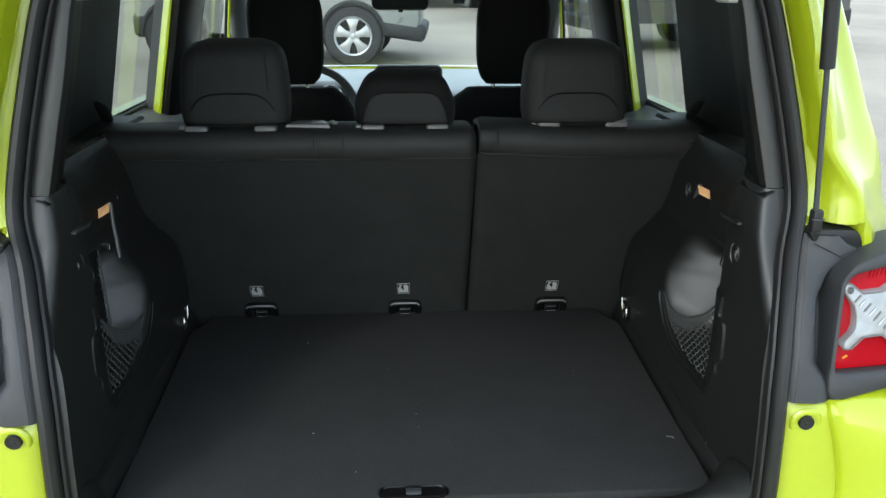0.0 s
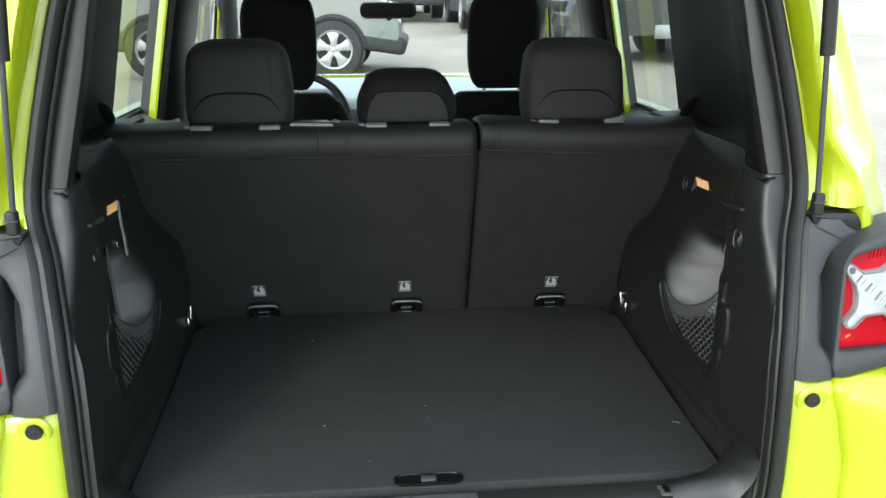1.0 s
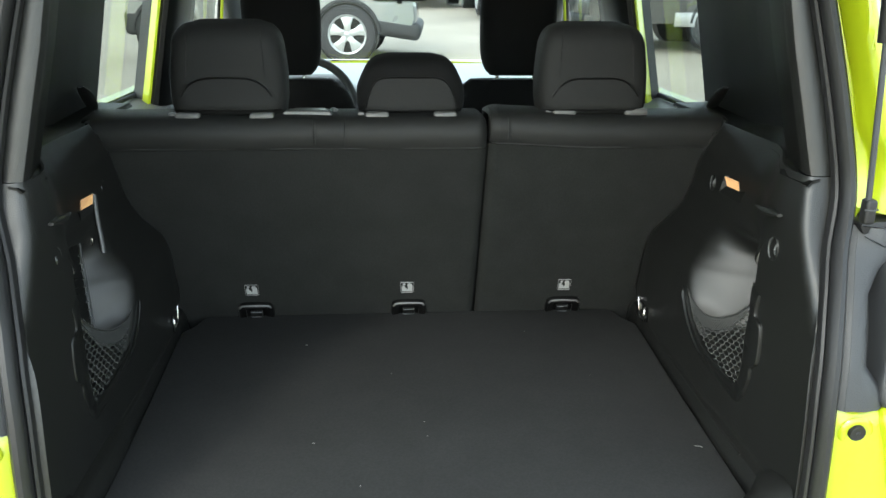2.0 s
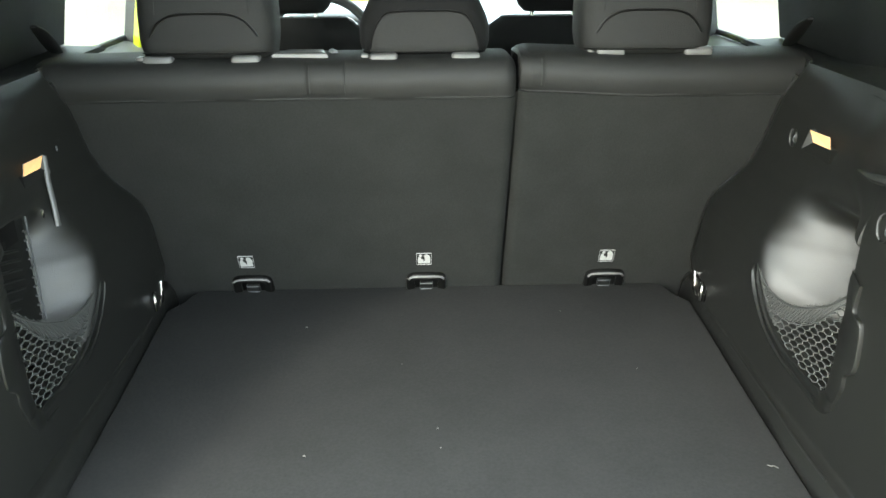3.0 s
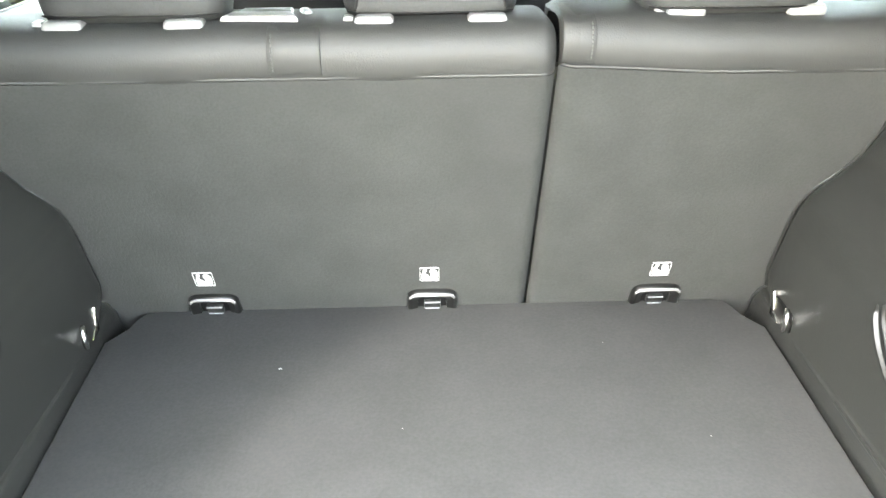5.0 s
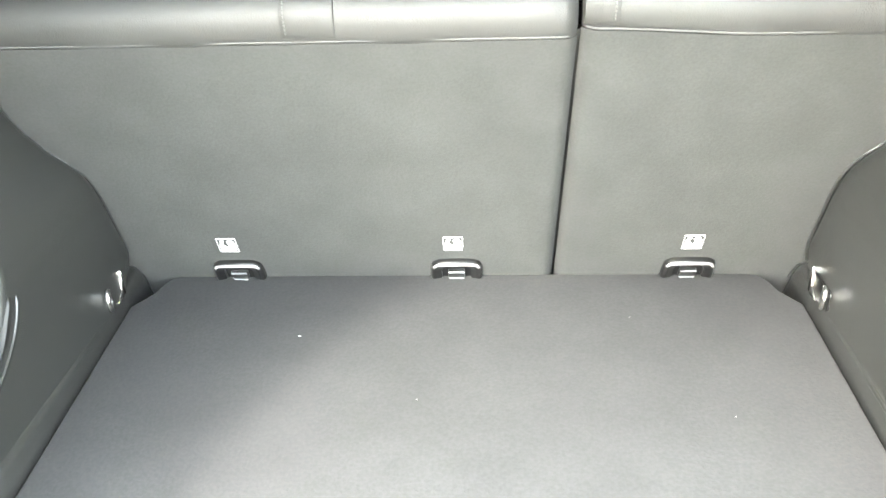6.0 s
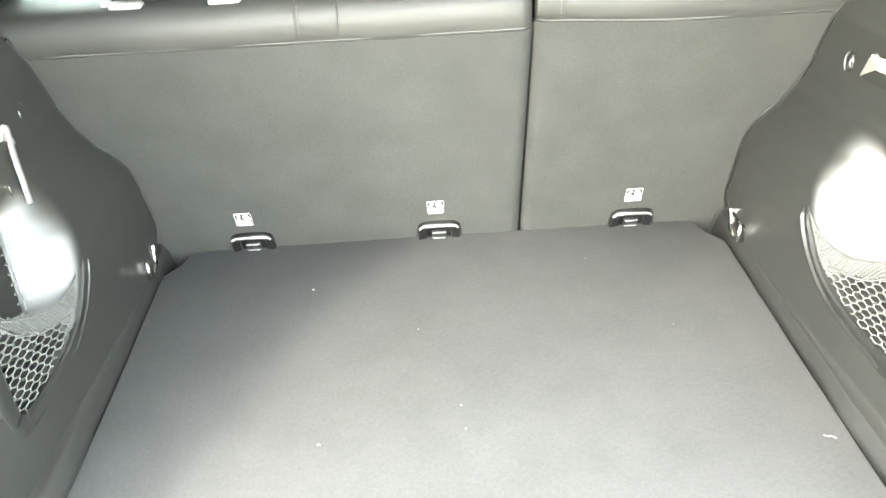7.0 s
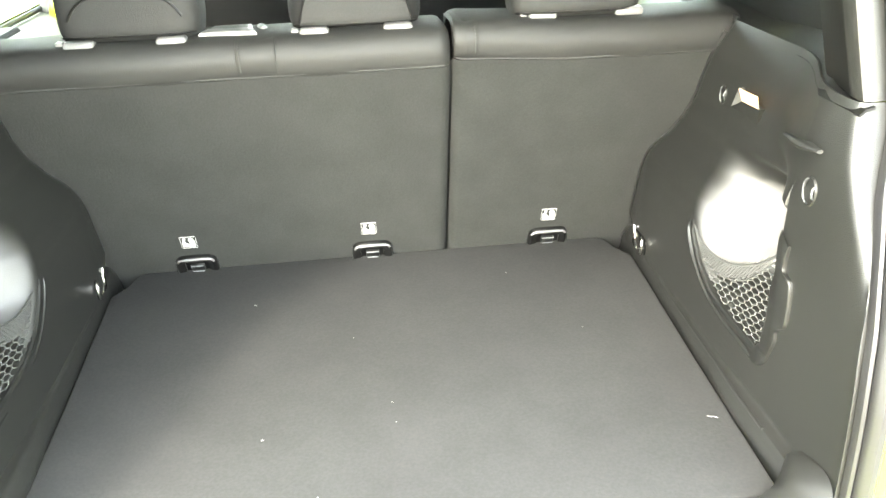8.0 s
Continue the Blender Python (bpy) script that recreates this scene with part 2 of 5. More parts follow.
tagged(part("ground", bm, PAVEMENT), "pale grey worn concrete of a car park", "ground", kind="structure")


# ---- the car that is walked up to: painted shell ----
def side_out(z):
    return lerp(((0.3, 0.82), (0.45, 0.86), (0.6, 0.88), (0.95, 0.885), (1.08, 0.86), (1.2, 0.80), (1.45, 0.715), (1.62, 0.62), (1.68, 0.5)), z)


car = thing("car", (0, 1.1, ground_z(1.1)), "bright yellow-green compact car parked with its tailgate open", "car")


def rear_corner(s):
    rows = []
    for i in range(81):
        z = 0.45 + 1.2 * i / 80
        rx, ry = rim_x(z, s), rim_y(z)
        edge = lerp(((0.9, 0.745), (1.06, 0.750), (1.15, 0.735), (1.192, 0.716), (1.224, 0.710), (1.273, 0.693), (1.321, 0.669), (1.396, 0.638), (1.457, 0.611), (1.6, 0.55)), z)
        crease = lerp(((0.80, 0.617), (0.88, 0.601), (0.925, 0.588), (0.96, 0.62), (1.10, 0.645), (1.14, 0.649), (1.21, 0.634), (1.27, 0.590), (1.33, 0.578), (1.46, 0.542), (1.6, 0.50)), z)
        low = 1 - step(0.86, 1.10, z)
        inn = 0.075 * step(0.926, 0.942, z) * (1 - step(1.153, 1.162, z))      # hollow that takes the lamp and its moulding
        out = 0.075 * step(0.926, 0.942, z) * (1 - step(1.112, 1.126, z))
        dish = 0.016 * step(1.16, 1.24, z) * (1 - step(1.30, 1.42, z))          # shallow hollow beside the seal
        part_low = 1 - step(0.98, 1.14, z)
        yc = (ry - 0.006) * part_low + (-0.716 + 0.10 * (z - 1.1)) * (1 - part_low) + inn
        pts = [(rx - 0.012, ry + 0.014), (rx + 0.004, ry + 0.002), (min(rx + 0.022, crease - 0.012), ry - 0.006 + inn), (0.5 * (rx + crease) + 0.006, yc + dish), (crease - 0.004, yc),
               (crease + 0.005, yc + 0.002 - 0.020 * low + out - inn), (crease + 0.45 * (edge - crease), yc + 0.036 - 0.070 * low + out - inn), (edge - 0.008, -0.636 - 0.175 * low + out), (edge, -0.618 - 0.165 * low + out),
               (edge + 0.016, -0.55 - 0.06 * low), (side_out(z) - 0.02, -0.42 - 0.05 * low), (side_out(z), -0.30)]
        rows.append(smooth_path([(s * x, y, z) for x, y in pts], 4))
    return loft(rows)


def body_side(s):
    """Lower body from the quarter panel to the front wing, with a rolled waist."""
    rows = []
    for i in range(25):
        z = 0.28 + 0.86 * i / 24
        rows.append([(s * (side_out(z) - 0.10 * step(2.4, 3.2, y) ** 2 - 0.02 * step(2.9, 3.2, y)), y, z) for y in [-0.30 + 3.5 * k / 40 for k in range(41)]])
    return loft(rows)


def quarter_outer(s):
    return loft([[(s * side_out(z), y, z) for y in (-0.30, -0.15, 0.0, 0.10)] for z in [1.13 + 0.53 * i / 14 for i in range(15)]])


for s in (1, -1):
    solid(part("rear_quarter", rear_corner(s), PAINT, car, sharp=60), 0.012, 0)
    solid(part("body_side", body_side(s), PAINT, car), 0.02, 0)
    solid(part("quarter_panel", quarter_outer(s), PAINT, car), 0.02, 0)
    # B pillar, roof rail and windscreen pillar
    part("door_pillar", tube([(s * 0.775, 0.80, 1.12), (s * 0.74, 0.79, 1.30), (s * 0.69, 0.78, 1.47), (s * 0.64, 0.77, 1.60)], 0.02, 8, 0.05, up=(0, 1, 0)), BLACK, car)
    part("roof_rail", tube(smooth_path([(s * 0.635, -0.55, 1.62), (s * 0.64, 0.3, 1.64), (s * 0.635, 1.1, 1.63), (s * 0.62, 1.47, 1.58)], 6), 0.035, 10), PAINT, car)
    part("windscreen_pillar_trim", tube(smooth_path([(s * 0.615, 1.46, 1.575), (s * 0.690, 1.92, 1.28), (s * 0.750, 2.22, 1.09)], 6), 0.042, 10), CLADDING, car, "dark inner windscreen pillar")
    # front door frame edge seen through the cabin
    part("front_door_frame", tube([(s * 0.715, 1.72, 1.10), (s * 0.70, 1.70, 1.30), (s * 0.65, 1.58, 1.56)], 0.006, 8), PAINT, car)

roof = loft([[(0.60 * math.sin(a), y, 1.585 + 0.085 * math.cos(a) - 0.03 * step(1.0, 1.5, y)) for a in [math.pi * (k / 12 - 0.5) for k in range(13)]] for y in [-0.62 + 2.14 * j / 12 for j in range(13)]])
solid(part("roof", roof, PAINT, car), 0.02, 0)
hood = loft([[(x * (1 - 0.06 * step(2.6, 3.2, y)), y, 1.0985 - 0.035 * (x / 0.8) ** 2 - 0.24 * (y - 2.24)) for x in [-0.80 + 1.6 * k / 16 for k in range(17)]] for y in [2.24 + 1.0 * j / 12 for j in range(13)]])
solid(part("bonnet", hood, PAINT, car), 0.02, 0)
part("front_bumper", rbox((1.55, 0.22, 0.62), (0, 3.14, 0.60), 0.08, seg=4), PAINT, car)
part("rear_bumper", rbox((1.62, 0.26, 0.30), (0, -0.87, 0.50), 0.08, seg=4), PAINT, car)
part("underbody", rbox((1.60, 3.7, 0.16), (0, 1.15, 0.36), 0.03), BLACK, car)
glass_ob = solid(part("windscreen", loft([[(x * (0.60 + 0.12 * k), 1.47 + 0.74 * k + 0.06 * (1 - x * x), 1.60 - 0.49 * k) for x in (-1, -0.6, -0.2, 0.2, 0.6, 1)] for k in (0, 0.33, 0.66, 1)]), GLASS, car), 0.004, 0)
glass_ob.visible_shadow = False
for s in (1, -1):
    for name, y0, y1 in (("rear_door_glass", 0.09, 0.69), ("front_door_glass", 0.86, 1.72)):
        g = solid(part(name, loft([[(s * (0.768 - 0.20 * (z - 1.14)), y0 + (y1 - y0) * k, z) for k in (0, 0.5, 1)] for z in (1.12, 1.3, 1.56)]), PRIVACY, car), 0.004, 0)
        g.visible_shadow = False


def wheel(parent, x, y, z, s, radius=0.345):
    """Tyre and six-spoke rim; s: the side that faces out."""
    m = Matrix.Translation((x, y, z)) @ Matrix.Rotation(s * math.pi / 2, 4, "Y")
    k = radius / 0.345
    tyre = part("tyre", lathe([(0.215 * k, -0.10), (0.30 * k, -0.108), (0.335 * k, -0.085), (0.345 * k, -0.04), (0.345 * k, 0.04), (0.335 * k, 0.085), (0.30 * k, 0.108), (0.225 * k, 0.10), (0.215 * k, 0.06)], m, 40, False), TYRE, parent)
    rim = part("rim", lathe([(0.23 * k, 0.098), (0.222 * k, 0.108), (0.208 * k, 0.10), (0.20 * k, 0.03), (0.02, 0.0)], m, 40, False), ALLOY, parent)
    hole = part("wheel_well", lathe([(0.20 * k, 0.02), (0.198 * k, 0.042), (0.03, 0.042)], m, 32), BLACK, rim)
    for i in range(6):
        a = i * math.pi / 3 + 0.3
        outline = [(0.03 * k, -0.03 * k), (0.11 * k, -0.026 * k), (0.205 * k, -0.052 * k), (0.208 * k, 0.052 * k), (0.11 * k, 0.026 * k), (0.03 * k, 0.03 * k)]
        part("spoke", plate(outline, m @ Matrix.Rotation(a, 4, "Z") @ Matrix.Translation((0, 0, 0.05)), 0.045, 0.012), ALLOY, rim)
    part("hub_cap", lathe([(0.055 * k, 0.04), (0.055 * k, 0.098), (0.045 * k, 0.106), (0.005, 0.106)], m, 24), ALLOY, rim)
    return tyre, rim


for s in (1, -1):
    for y in (0.05, 2.62):
        wheel(car, s * 0.80, y, ground_z(y) + 0.345, s)

# open tailgate, overhead
solid(part("tailgate", loft([[(x * w, -0.64 - 0.75 * k, 1.69 + 0.37 * k - 0.05 * abs(x) ** 3) for x in (-1, -0.8, -0.4, 0, 0.4, 0.8, 1)] for k, w in ((0, 0.45), (0.3, 0.48), (0.55, 0.525), (0.8, 0.565), (0.94, 0.56), (1, 0.49))]), PAINT, car), 0.06, 0)
# Unseen dark lining, added to cut the tailgate's bounce onto trim and headrests.
solid(part("tailgate_lining", loft([[(x * w * 0.94, -0.66 - 0.71 * k, 1.652 + 0.365 * k - 0.05 * abs(x) ** 3) for x in (-1, -0.8, -0.4, 0, 0.4, 0.8, 1)] for k, w in ((0, 0.45), (0.3, 0.48), (0.55, 0.525), (0.8, 0.565), (1, 0.52))]), PLASTIC, car, "black plastic lining of the tailgate"), 0.01, 0)
for s in (1, -1):
    strut = thing("gas_strut", (s * 0.563, -0.735, 1.165), "thin steel gas strut holding up the tailgate", "strut", "tailgate struts")
    foot, top = Vector((s * 0.5615, -0.735, 1.167)), Vector((s * 0.490, -0.775, 1.80))
    mid = foot.lerp(top, 0.355)
    part("rod", tube([foot, mid], 0.0038, 10), CLADDING, strut, "grey steel rod")
    part("cylinder", tube([mid, mid.lerp(top, 0.02), top], 0.0098, 12), RUBBER, strut, "matt black gas cylinder")
    part("socket", rbox((0.0148, 0.017, 0.033), foot + Vector((0, 0, 0.013)), 0.004, seg=3), RUBBER, strut, "black ball socket")
    part("clip", tube([foot + Vector((-0.009, -0.006, 0.016)), foot + Vector((0, -0.0105, 0.016)), foot + Vector((0.009, -0.006, 0.016))], 0.0012, 6), CLADDING, strut, "spring clip")


# ---- seal round the tailgate opening ----
def rim_path(inset, lift):
    halves = []
    for s in (-1, 1):
        side = [(rim_x(z, s) - inset, rim_y(z) - lift, z) for z in [0.705 + 0.875 * i / 44 for i in range(45)]]
        corner = [(0.0, -0.822, 0.660), (0.30, -0.822, 0.660), (0.42 - inset, -0.82, 0.665), (0.48 - inset, -0.815, 0.682)]
        crown = [(0.44 - inset, -0.615, 1.635), (0.30, -0.605, 1.655), (0.0, -0.60, 1.66)]
        halves.append([(s * x, y, z) for x, y, z in corner + side + crown])
    return halves[0][::-1] + halves[1][1:]


seal = thing("weather_seal", (0, -0.74, 0.66), "black rubber weather seal round the tailgate opening", "seal")
part("bulb", tube(rim_path(0.013, 0.012), 0.0105, 10, 0.014, up=(0, 1, 0)), RUBBER, seal)
part("lip", tube(rim_path(0.0262, 0.004), 0.0042, 8, 0.008, up=(0, 1, 0)), RUBBER, seal)


# ---- tail lamps and the black pieces beside them ----
def ring_of(points, centre, n=64):
    """A closed outline resampled at even angles round its centre."""
    pts = [Vector((x - centre[0], z - centre[1])) for x, z in points]
    out = []
    for k in range(n):
        d = Vector((math.cos(2 * math.pi * k / n), math.sin(2 * math.pi * k / n)))
        best = 0.0
        for p, q in zip(pts, pts[1:] + pts[:1]):
            e = q - p
            det = d.x * -e.y + e.x * d.y
            if abs(det) > 1e-12:
                t, u = (p.x * -e.y + e.x * p.y) / det, (d.x * p.y - d.y * p.x) / det
                if t > 0 and -1e-9 <= u <= 1 + 1e-9:
                    best = max(best, t)
        out.append((d.x * best, d.y * best))
    return out


def tail_lamp(s):
    lamp = thing("tail_lamp", (s * 0.67, -0.78, 0.90), "square red tail lamp with a clear cross in a black frame", "lamp", "tail lamps")
    cx, cz = 0.675, 1.042
    m = Matrix(((s, 0, 0, s * cx - (0.0 if s > 0 else -0.008)), (0, 0.26, -1, -0.735), (0, 1, 0, cz), (0, 0, 0, 1)))
    def back(points):
        return [((1 - 0.27 * (1.042 - z)) * (x + 0.035) - 0.035, 1.494 + (1 - 0.27 * (1.042 - z)) * (z - 1.494)) for x, z in points]
    outer = ring_of(back([(0.585, 1.100), (0.5865, 1.108), (0.592, 1.119), (0.602, 1.130), (0.66, 1.157), (0.75, 1.181), (0.79, 1.176), (0.806, 1.15), (0.806, 1.0), (0.79, 0.960), (0.74, 0.944), (0.683, 0.930), (0.620, 0.911), (0.613, 0.910), (0.605, 0.914), (0.598, 0.926), (0.591, 1.0)]), (cx, cz))
    inner = ring_of(back([(0.593, 1.092), (0.595, 1.103), (0.599, 1.111), (0.606, 1.116), (0.65, 1.127), (0.74, 1.148), (0.758, 1.145), (0.766, 1.13), (0.766, 1.0), (0.757, 0.974), (0.74, 0.968), (0.677, 0.964), (0.606, 0.959), (0.603, 0.961), (0.601, 0.967), (0.5955, 1.05)]), (cx, cz))

    def between(f, h):
        return [m @ Vector((a[0] + (b[0] - a[0]) * f, a[1] + (b[1] - a[1]) * f, h)) for a, b in zip(outer, inner)]
    part("frame", loft([between(0, -0.02), between(0, 0.038), between(0.05, 0.0445), between(0.16, 0.047), between(0.75, 0.0475), between(0.93, 0.046), between(1, 0.041), between(1, 0.0)], True, False), EXTERIOR, lamp, "matt dark grey frame", sharp=50)
    part("red_lens", plate(inner, m @ Matrix.Translation((0, 0, 0.006)), 0.028, 0.004), RED, lamp, "glossy red lens")
    for k in range(6):
        part("reflector_rib", rbox((0.020, 0.002, 0.003), m=m @ Matrix.Translation((-0.030 + 0.006 * k, 0.066 + 0.0012 * k, 0.0345)) @ Matrix.Rotation(radians(70), 4, "Z")), RED, lamp)
    part("amber_spot", rbox((0.009, 0.0035, 0.002), m=m @ Matrix.Translation((-0.066, -0.052, 0.0345)) @ Matrix.Rotation(radians(28), 4, "Z")), AMBER, lamp, "small amber reflex")
    mc = m @ Matrix.Translation((0.011, 0, 0))
    left = [(0.0, 0.042), (-0.058, 0.041), (-0.076, 0.0545), (-0.083, 0.0555), (-0.0875, 0.050), (-0.0865, 0.043), (-0.072, 0.023), (-0.069, 0.010), (-0.070, -0.006), (-0.074, -0.015), (-0.086, -0.027), (-0.0875, -0.034), (-0.083, -0.039), (-0.075, -0.038), (-0.057, -0.022), (0.0, -0.021)]
    outline = left[1:-1] + [(-0.086 - x, z + 0.003) for x, z in left[-2:0:-1]]
    c = part("clear_cross", plate(outline, mc @ Matrix.Translation((0, 0, 0.028)), 0.018, 0.004, 3), CLEAR, lamp, "clear ribbed cross-shaped lens")
    part("lens_rim", tube([mc @ Vector(((x + 0.043) * 0.96 - 0.043, (z - 0.01) * 0.96 + 0.01, 0.0462)) for x, z in outline + outline[:1]], 0.0011, 6), SLEEVE, c, "grey edge of the clear lens")
    for ox, oz in ((-0.077, 0.045), (-0.009, 0.048)):
        part("lens_ring", lathe([(0.0048, 0), (0.0052, 0.0012), (0.0040, 0.0020), (0.0026, 0.0008)], mc @ Matrix.Translation((ox, oz, 0.0455)), 16), PLASTIC_GREY, c, "dark lens ring")
    for k in range(9):
        f = k / 8
        part("flute", rbox((0.017 - 0.006 * abs(f - 0.5), 0.0030, 0.0035), m=mc @ Matrix.Translation((-0.066 + 0.058 * f, 0.033 - 0.049 * f, 0.046)) @ Matrix.Rotation(radians(48), 4, "Z")), CHROME if k % 2 else SLEEVE, c)
    return lamp


def pillar_cover(s):
    """Black moulding between seal and tail lamp, with a rounded cap behind the strut's foot."""
    cover = thing("pillar_moulding", (s * 0.60, -0.73, 0.93), "black moulded plastic cover beside the tail lamp", "moulding", "tail lamp mouldings")
    d = 0.0 if s > 0 else -0.008
    rows = []
    for i in range(34):
        z = 0.932 + 0.218 * i / 33
        rx, ry = rim_x(z, s), rim_y(z)
        w = lerp(((0.93, 0.064), (0.955, 0.060), (0.985, 0.034), (1.07, 0.031), (1.10, 0.048), (1.113, 0.066), (1.124, 0.084), (1.130, 0.080), (1.138, 0.058), (1.15, 0.042)), z)
        up = step(1.10, 1.15, z)
        pts = [(rx - 0.006, ry - 0.004), (rx + 0.001, ry - 0.013), (rx + 0.006, ry - 0.0165), (rx + 0.0068, ry - 0.0150), (rx + 0.0076, ry - 0.0170), (rx + 0.5 * w, ry - 0.0195 - 0.012 * up), (rx + 0.8 * w, ry - 0.0160 - 0.018 * up),
               (rx + w, ry - 0.0060 - 0.026 * up), (rx + w + 0.0025, ry + 0.004 - 0.02 * up), (rx + w + 0.004, ry + 0.02), (max(0.652, rx + w + 0.006), ry + 0.025)]
        rows.append([(s * x, y, z) for x, y in pts])
    rows.append([(x, rim_y(1.15) + 0.02, 1.1515) for x, y, z in rows[-1]])
    solid(part("panel", loft(rows), EXTERIOR, cover, sharp=50), 0.003, 0)
    outline = smooth_path([(0.574, 1.1480, 0), (0.572, 1.1560, 0), (0.59, 1.1590, 0), (0.634, 1.1585, 0), (0.646, 1.153, 0), (0.653, 1.140, 0), (0.656, 1.118, 0), (0.640, 1.105, 0), (0.600, 1.108, 0)], 4)
    m = Matrix(((s, 0, 0, s * (d - 0.003)), (0, 0, -1, -0.672), (0, 1, 0, 0), (0, 0, 0, 1)))
    part("cap_block", plate([(p.x, p.y) for p in outline], m, 0.042, 0.004), RUBBER, cover, "rounded black cap behind the strut")
    part("seam", tube([(s * (x + d), rim_y(z) - 0.0205 - 0.013 * step(1.10, 1.15, z), z) for x, z in ((0.571, 1.142), (0.590, 1.133), (0.612, 1.122), (0.628, 1.114))], 0.0007, 5), BLACK, cover)
    return cover


for s in (1, -1):
    tail_lamp(s)
    pillar_cover(s)
    px, pz = (0.552, 0.901) if s > 0 else (0.546, 0.908)
    plug = thing("rubber_plug", (s * px, rim_y(pz), pz), "round black rubber plug in the painted body", "plug", "body plugs")
    m = Matrix.Translation((s * px, rim_y(pz) - 0.0150, pz)) @ Matrix.Rotation(radians(96), 4, "X")
    part("dished_seat", lathe([(0.0240, -0.006), (0.0220, -0.0034), (0.0195, -0.0020), (0.0165, -0.0020), (0.0130, -0.0030), (0.004, -0.0030)], m @ Matrix.Translation((s * 0.002, -0.004, 0)), 40), PAINT, plug, "raised painted dish")
    part("cap", lathe([(0.0112, -0.004), (0.0112, 0.0015), (0.0104, 0.0028), (0.0088, 0.0022), (0.0030, 0.0022), (0.0022, 0.0032), (0.0008, 0.0032)], m, 28), RUBBER, plug)


# ---- load floor and sill ----
def floor_edge(y):
    return lerp(((-0.74, 0.467), (-0.40, 0.480), (-0.07, 0.496)), y)


board = thing("load_floor", (0, -0.36, 0.70), "dark grey carpeted load floor board with a pull handle", "floor board")
right = [(floor_edge(-0.705) - 0.012, -0.735), (floor_edge(-0.705), -0.722), (floor_edge(-0.60), -0.60), (floor_edge(-0.40), -0.40), (floor_edge(-0.20), -0.20), (floor_edge(-0.085), -0.085), (0.485, -0.070), (0.472, -0.048), (0.466, -0.022), (0.457, -0.004), (0.44, 0.001), (0.22, 0.003)]
outline = right + [(-x, y) for x, y in right[::-1]]
part("carpet", plate(outline, Matrix.Translation((0, 0, 0.722)), 0.020, 0.004, 3), CARPET, board)
m = Matrix.Translation((-0.008, -0.719, FLOOR))
part("handle_bezel", loft([[m @ Vector((x * k, y * k, h)) for x, y in rounded(0.110, 0.030, 0.014, 6)] for k, h in ((1.0, -0.004), (1.0, 0.0022), (0.93, 0.003), (0.88, 0.0008))], True, True), BLACK, board, "black oval pull recess")
part("handle_latch", rbox((0.024, 0.014, 0.005), (-0.008, -0.722, FLOOR + 0.004), 0.002), CLADDING, board, "small grey latch tongue")
part("latch_hinge", tube([(-0.020, -0.714, FLOOR + 0.004), (0.004, -0.714, FLOOR + 0.004)], 0.003, 10), BLACK, board)

sill = thing("sill_plate", (0, -0.77, 0.70), "black plastic sill plate of the boot", "sill")
part("plate", loft([[(x, y + 0.012 * (x / 0.5) ** 4, z) for x in [-0.50 + k * 0.05 for k in range(21)]] for y, z in ((-0.735, 0.70), (-0.7385, 0.728), (-0.744, 0.732), (-0.775, 0.730), (-0.79, 0.722), (-0.80, 0.69), (-0.80, 0.62))]), PLASTIC, sill)
part("scuff_strip", rbox((0.145, 0.030, 0.004), (-0.008, -0.765, 0.7335), 0.0015), PLASTIC_GREY, sill, "pale grey scuffed strip")
for s in (1, -1):
    inner = smooth_path([(0.352, -0.752, 0.734), (0.385, -0.754, 0.742), (0.425, -0.750, 0.750), (0.452, -0.738, 0.757), (0.468, -0.724, 0.760), (0.478, -0.712, 0.764), (0.488, -0.701, 0.771)], 5)
    mid = smooth_path([(0.362, -0.776, 0.742), (0.40, -0.778, 0.749), (0.445, -0.774, 0.754), (0.472, -0.764, 0.764), (0.481, -0.748, 0.773), (0.488, -0.730, 0.778), (0.494, -0.708, 0.776)], 5)
    outer = smooth_path([(0.366, -0.802, 0.715), (0.41, -0.802, 0.715), (0.455, -0.802, 0.728), (0.488, -0.800, 0.768), (0.495, -0.785, 0.792), (0.4985, -0.755, 0.796), (0.5005, -0.715, 0.784)], 5)
    rows = []
    for p, q, r in zip(inner, mid, outer):
        rows.append([(s * c.x, c.y, c.z) for c in (p - Vector((0, 0, 0.03)), p, p.lerp(q, 0.5) + Vector((0, 0, 0.003)), q, q.lerp(r, 0.5) + Vector((0, 0, 0.004)), r)])
    part("corner", loft(rows), PLASTIC, sill, "smooth corner of the sill trim", sharp=70)
    part("latch_rim", rbox((0.044, 0.026, 0.004), (s * 0.372, -0.768, 0.7315), 0.001), PLASTIC_GREY, sill)
    part("latch_recess", rbox((0.032, 0.018, 0.005), (s * 0.372, -0.768, 0.7325), 0.001), BLACK, sill)
solid(part("rear_panel", loft([[(x, y, z) for x in (-0.6, -0.3, 0, 0.3, 0.6)] for y, z in ((-0.795, 0.70), (-0.83, 0.66), (-0.86, 0.62), (-0.86, 0.5))]), PAINT, car), 0.01, 0)


# ---- side trim ----
def pocket_low(y):
    """The lower lip of the open pocket behind the net."""
    return lerp(((-0.60, 0.838), (-0.50, 0.838), (-0.42, 0.850), (-0.375, 0.880), (-0.35, 0.905), (-0.33, 0.94), (-0.30, 1.0)), y)


